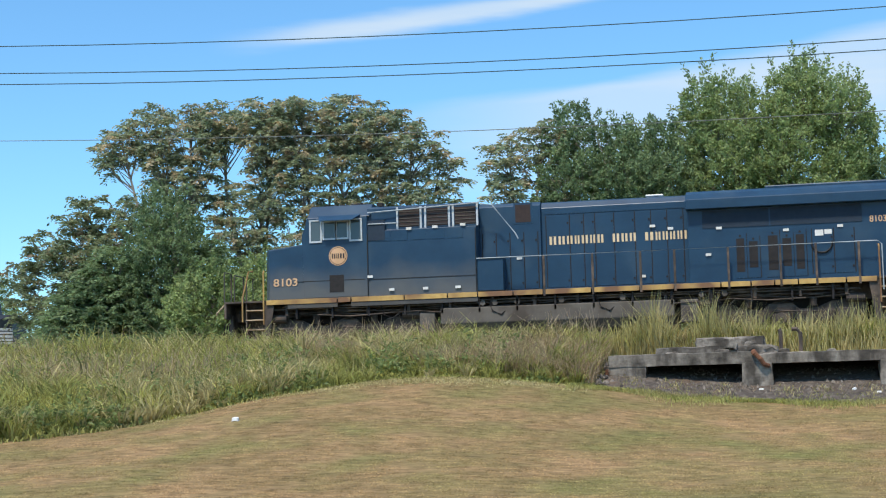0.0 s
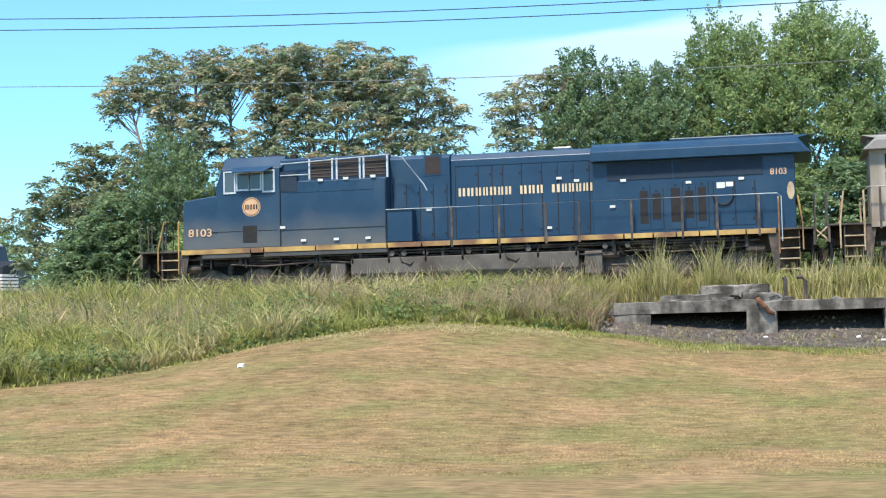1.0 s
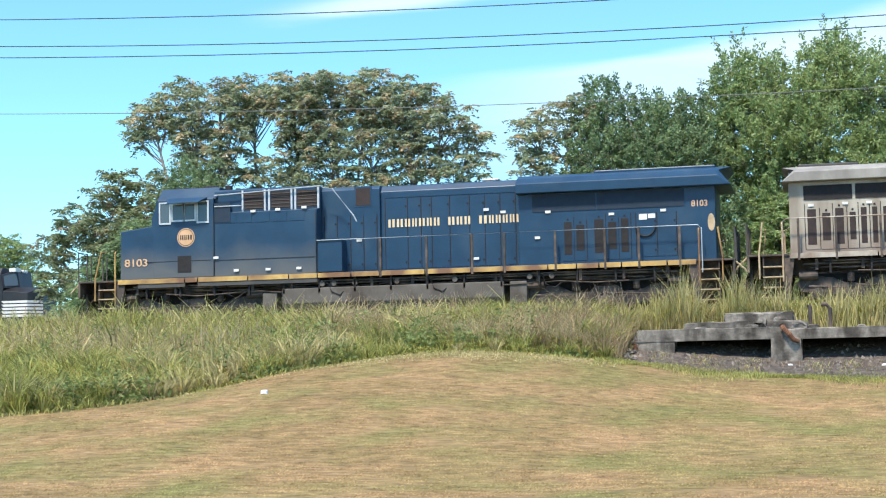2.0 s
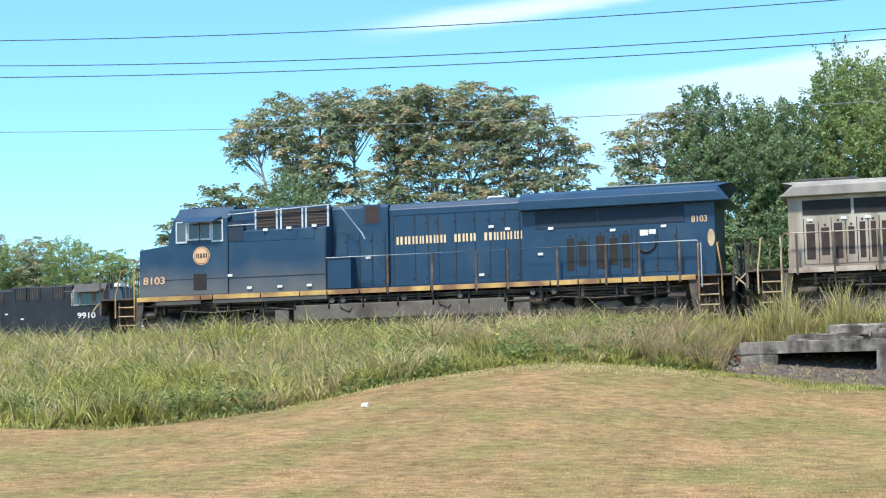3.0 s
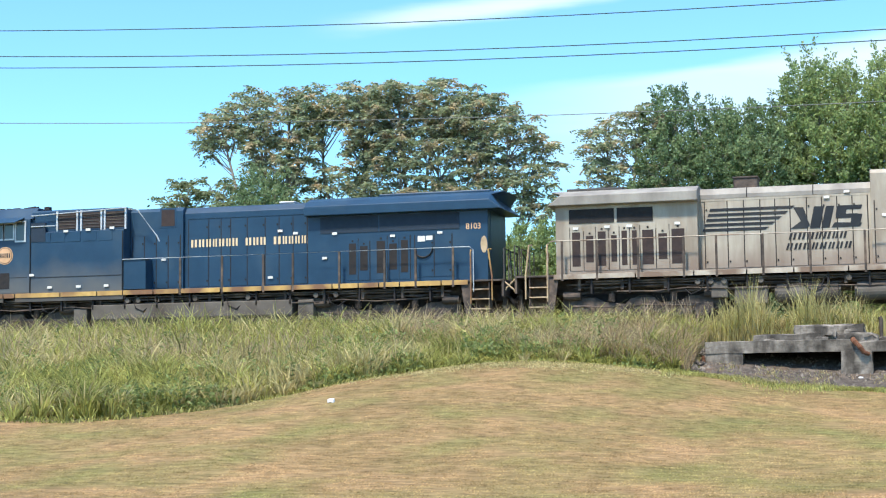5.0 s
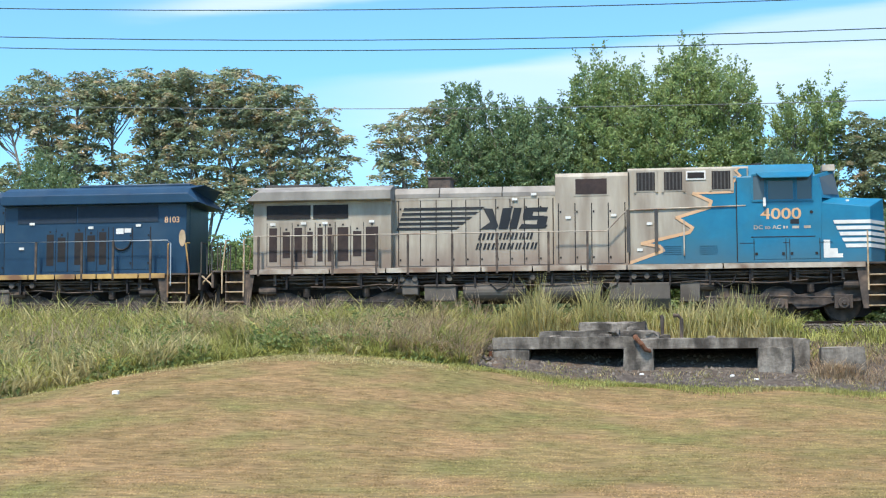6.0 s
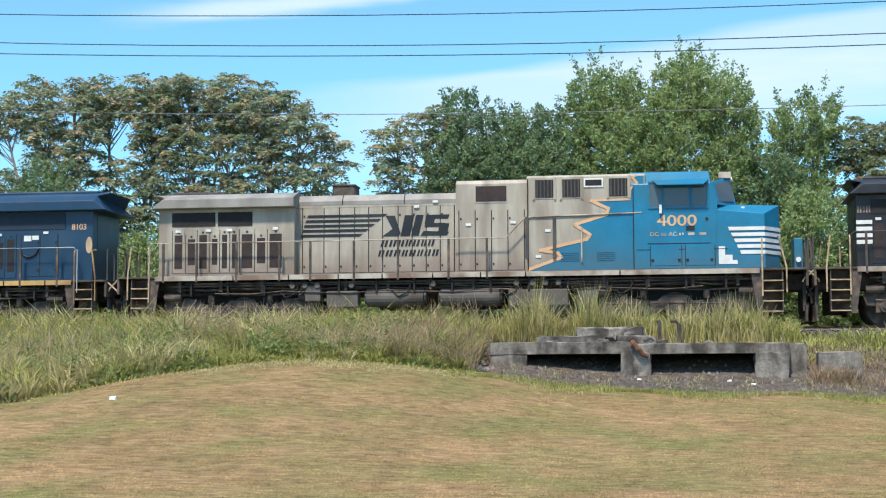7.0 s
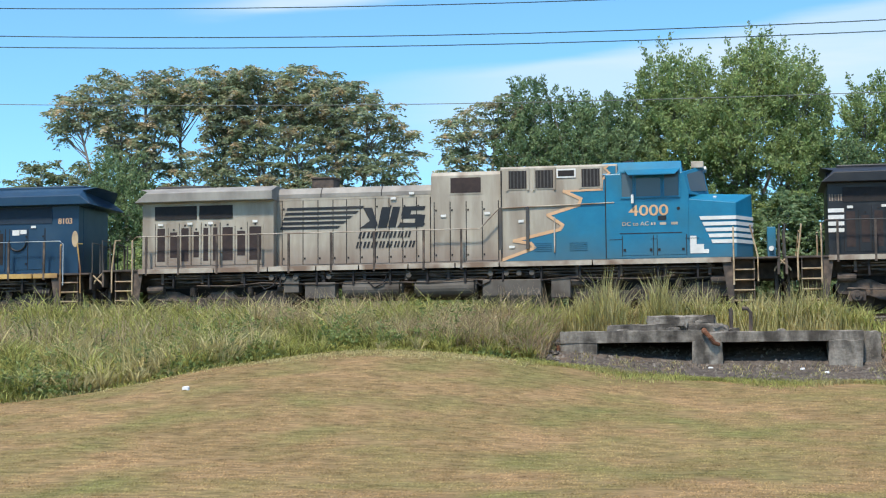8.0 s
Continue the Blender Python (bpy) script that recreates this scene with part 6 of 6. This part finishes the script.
tree("tree", "dense dark green broadleaf tree", (-7.2, 62.0), [(-8.1, 62, 11.9, 0.95, 1.3, 1.15), (-6.9, 62.2, 11.4, 1.2, 1.5, 1.0), (-8.1, 61.5, 9.8, 1.4, 1.5, 1.4), (-6.0, 61.3, 9.6, 1.5, 1.6, 1.6), (-7.2, 61.2, 7.6, 1.8, 1.5, 1.4)], LEAF_B, 42, "spray", 0.44)
tree("tree", "dense dark green broadleaf tree", (-4.6, 62.3), [(-5.4, 62.2, 11.5, 1.1, 1.4, 1.0), (-4.0, 62.2, 11.3, 1.2, 1.5, 1.15), (-4.6, 61.2, 9.6, 1.5, 1.6, 1.6), (-4.2, 61.0, 7.6, 1.8, 1.5, 1.4)], LEAF_B, 43, "spray", 0.44)
WI = "light green willow-like tree with upright shoots at the top"
tree("tree", WI, (-0.2, 62.0), [(-2.9, 62, 12.6, 0.95, 1.3, 1.2), (-1.6, 62.2, 12.2, 1.1, 1.4, 1.3), (-0.3, 62.2, 12.3, 1.1, 1.4, 1.3), (0.7, 62.4, 13.0, 0.8, 1.3, 1.4), (2.0, 62, 12.2, 1.0, 1.4, 1.25), (2.4, 61.8, 10.8, 0.85, 1.3, 1.2), (-2.2, 61.4, 10.2, 1.6, 1.6, 1.6), (0.0, 61.4, 10.2, 1.6, 1.6, 1.7), (1.6, 61.2, 9.0, 1.5, 1.5, 1.6), (-1.0, 61, 7.9, 1.9, 1.5, 1.5)], LEAF_C, 44, "shoots", 0.40)
tree("tree", WI, (5.0, 63.0), [(4.7, 63, 11.3, 0.75, 1.2, 1.2), (5.5, 62.8, 11.6, 0.75, 1.2, 1.0), (4.9, 62.5, 9.3, 1.1, 1.4, 1.5)], LEAF_C, 45, "shoots", 0.40)
tree("tree", "low spreading tree with reddish green compound leaves", (7.6, 63.0), [(7.0, 63, 11.0, 1.0, 1.4, 1.0), (8.7, 63, 10.9, 1.3, 1.6, 1.1), (7.8, 62.5, 9.2, 1.6, 1.6, 1.4), (10.6, 63, 10.3, 1.5, 1.6, 1.4), (12.4, 63, 9.6, 1.5, 1.6, 1.5)], LEAF_D, 46, "rosette", 0.44)
for k, (x, y, w, z) in enumerate([(-10.0, 60.2, 1.5, 6.6), (-7.2, 59.6, 1.9, 7.6), (-4.2, 59.6, 2.0, 8.0), (-1.2, 59.6, 2.0, 8.2), (3.7, 60.8, 1.3, 10.4), (1.8, 59.4, 2.0, 8.2), (4.8, 59.4, 2.0, 8.4), (7.8, 59.4, 2.0, 8.0), (10.8, 59.6, 2.0, 7.6), (13.6, 59.8, 2.0, 7.2)]):
    tree("bush", BU, (x, y), [(x, y, (z + 3.0) / 2, w, 1.3, (z - 3.0) / 2 + 0.1), (x + 0.6, y - 0.3, 4.6, w * 0.8, 1.2, 1.6)], LEAF_B if k % 3 else LEAF_C, 60 + k, "rosette" if k % 2 else "spray", 0.42, 2)
for k, (x, y, w, z) in enumerate([(-11.3, 58.8, 1.5, 7.3), (-9.2, 58.4, 1.5, 7.4), (-13.4, 59.4, 1.6, 7.7), (-15.6, 59.2, 1.5, 7.0)]):
    tree("bush", "light green leafy shrub close behind the track", (x, y), [(x, y, (z + 3.0) / 2, w, 1.2, (z - 3.0) / 2 + 0.1)], LEAF_C, 130 + k, "spray", 0.38, 2)
tree("bush", "light green leafy shrub close behind the track", (-21.8, 57.6), [(-21.8, 57.6, 5.0, 1.5, 1.1, 2.0), (-20.6, 57.6, 4.4, 1.2, 1.0, 1.5)], LEAF_C, 101, "spray", 0.38, 2)
for k, x in enumerate(np.arange(-30.0, 15, 3.6)):
    tree("bush", "low tangled green undergrowth behind the trees", (x, 67.0), [(x, 67.0, 4.6, 2.4, 1.0, 2.3)], LEAF_B if k % 2 else LEAF_C, 110 + k, "spray", 0.46, 2, group="undergrowth")
for k, (x, w, z) in enumerate([(-71.5, 3.0, 12.6), (-68.0, 2.4, 12.8), (-65.0, 2.4, 14.4), (-62.6, 2.0, 12.8), (-60.9, 1.9, 13.6), (-58.2, 2.2, 13.0), (-54.8, 2.6, 12.4), (-77, 4.0, 11.0)]):
    tree("tree", "distant green tree with an open crown", (x, 100), [(x, 100, z - 1.9, w * 0.75, 2.0, 1.8), (x + 0.5, 100, z - 4.4, w, 2.2, 2.2), (x - 0.5, 99, z - 7.0, w, 2.2, 2.0), (x, 99, 4.6, w * 0.95, 2.2, 2.0)], LEAF_A if k in (2, 4) else LEAF_C, 80 + k, "rosette" if k % 2 == 0 else "spray", 0.52, group="far trees")


# ---- overhead cables ----
def cable(a, b, z0, r, mat):
    y = 30.0
    bm = B()
    pts = [(x, y, z0 + b * x + a * x * x) for x in np.linspace(-62, 56, 60)]
    tube(bm, pts, r, 6)
    tagged(mesh_object("overhead_cable", bm, mat), "thin sagging overhead electric cable above the lawn", "cable", group="overhead cables")


cable(0.00169, -0.00795, 8.761, 0.0095, WIRE)
cable(0.00182, -0.0078, 8.158, 0.0095, WIRE)
cable(0.0016, -0.00926, 7.955, 0.0095, WIRE)
cable(0.00146, -0.00825, 6.82, 0.0075, WIREL)


# ---- what moves ----
START = {engine_blue: -11.95, engine_grey: 10.10, engine_black: 31.96}


def run(t):
    """The way of the train along the track, nought at 1.5 s; it slows a little towards the end."""
    return 4.69 - 3.1007 * t - 0.00038 * t * t - 0.000322 * t ** 3 + 0.0238 * max(t - 4.0, 0.0) ** 2


def motions():
    for engine, x0 in START.items():
        walk(engine, [(t, pose(x0 + run(t), TRACK_Y, RAIL_Z)) for t in np.arange(0, 8.01, 0.5)])
    for wheel, a in AXLES:
        walk(wheel, [(t, pose(a, 0, 0.53, 0, math.degrees(run(t) / 0.53), 0)) for t in np.arange(0, 8.01, 0.2)])


motions()
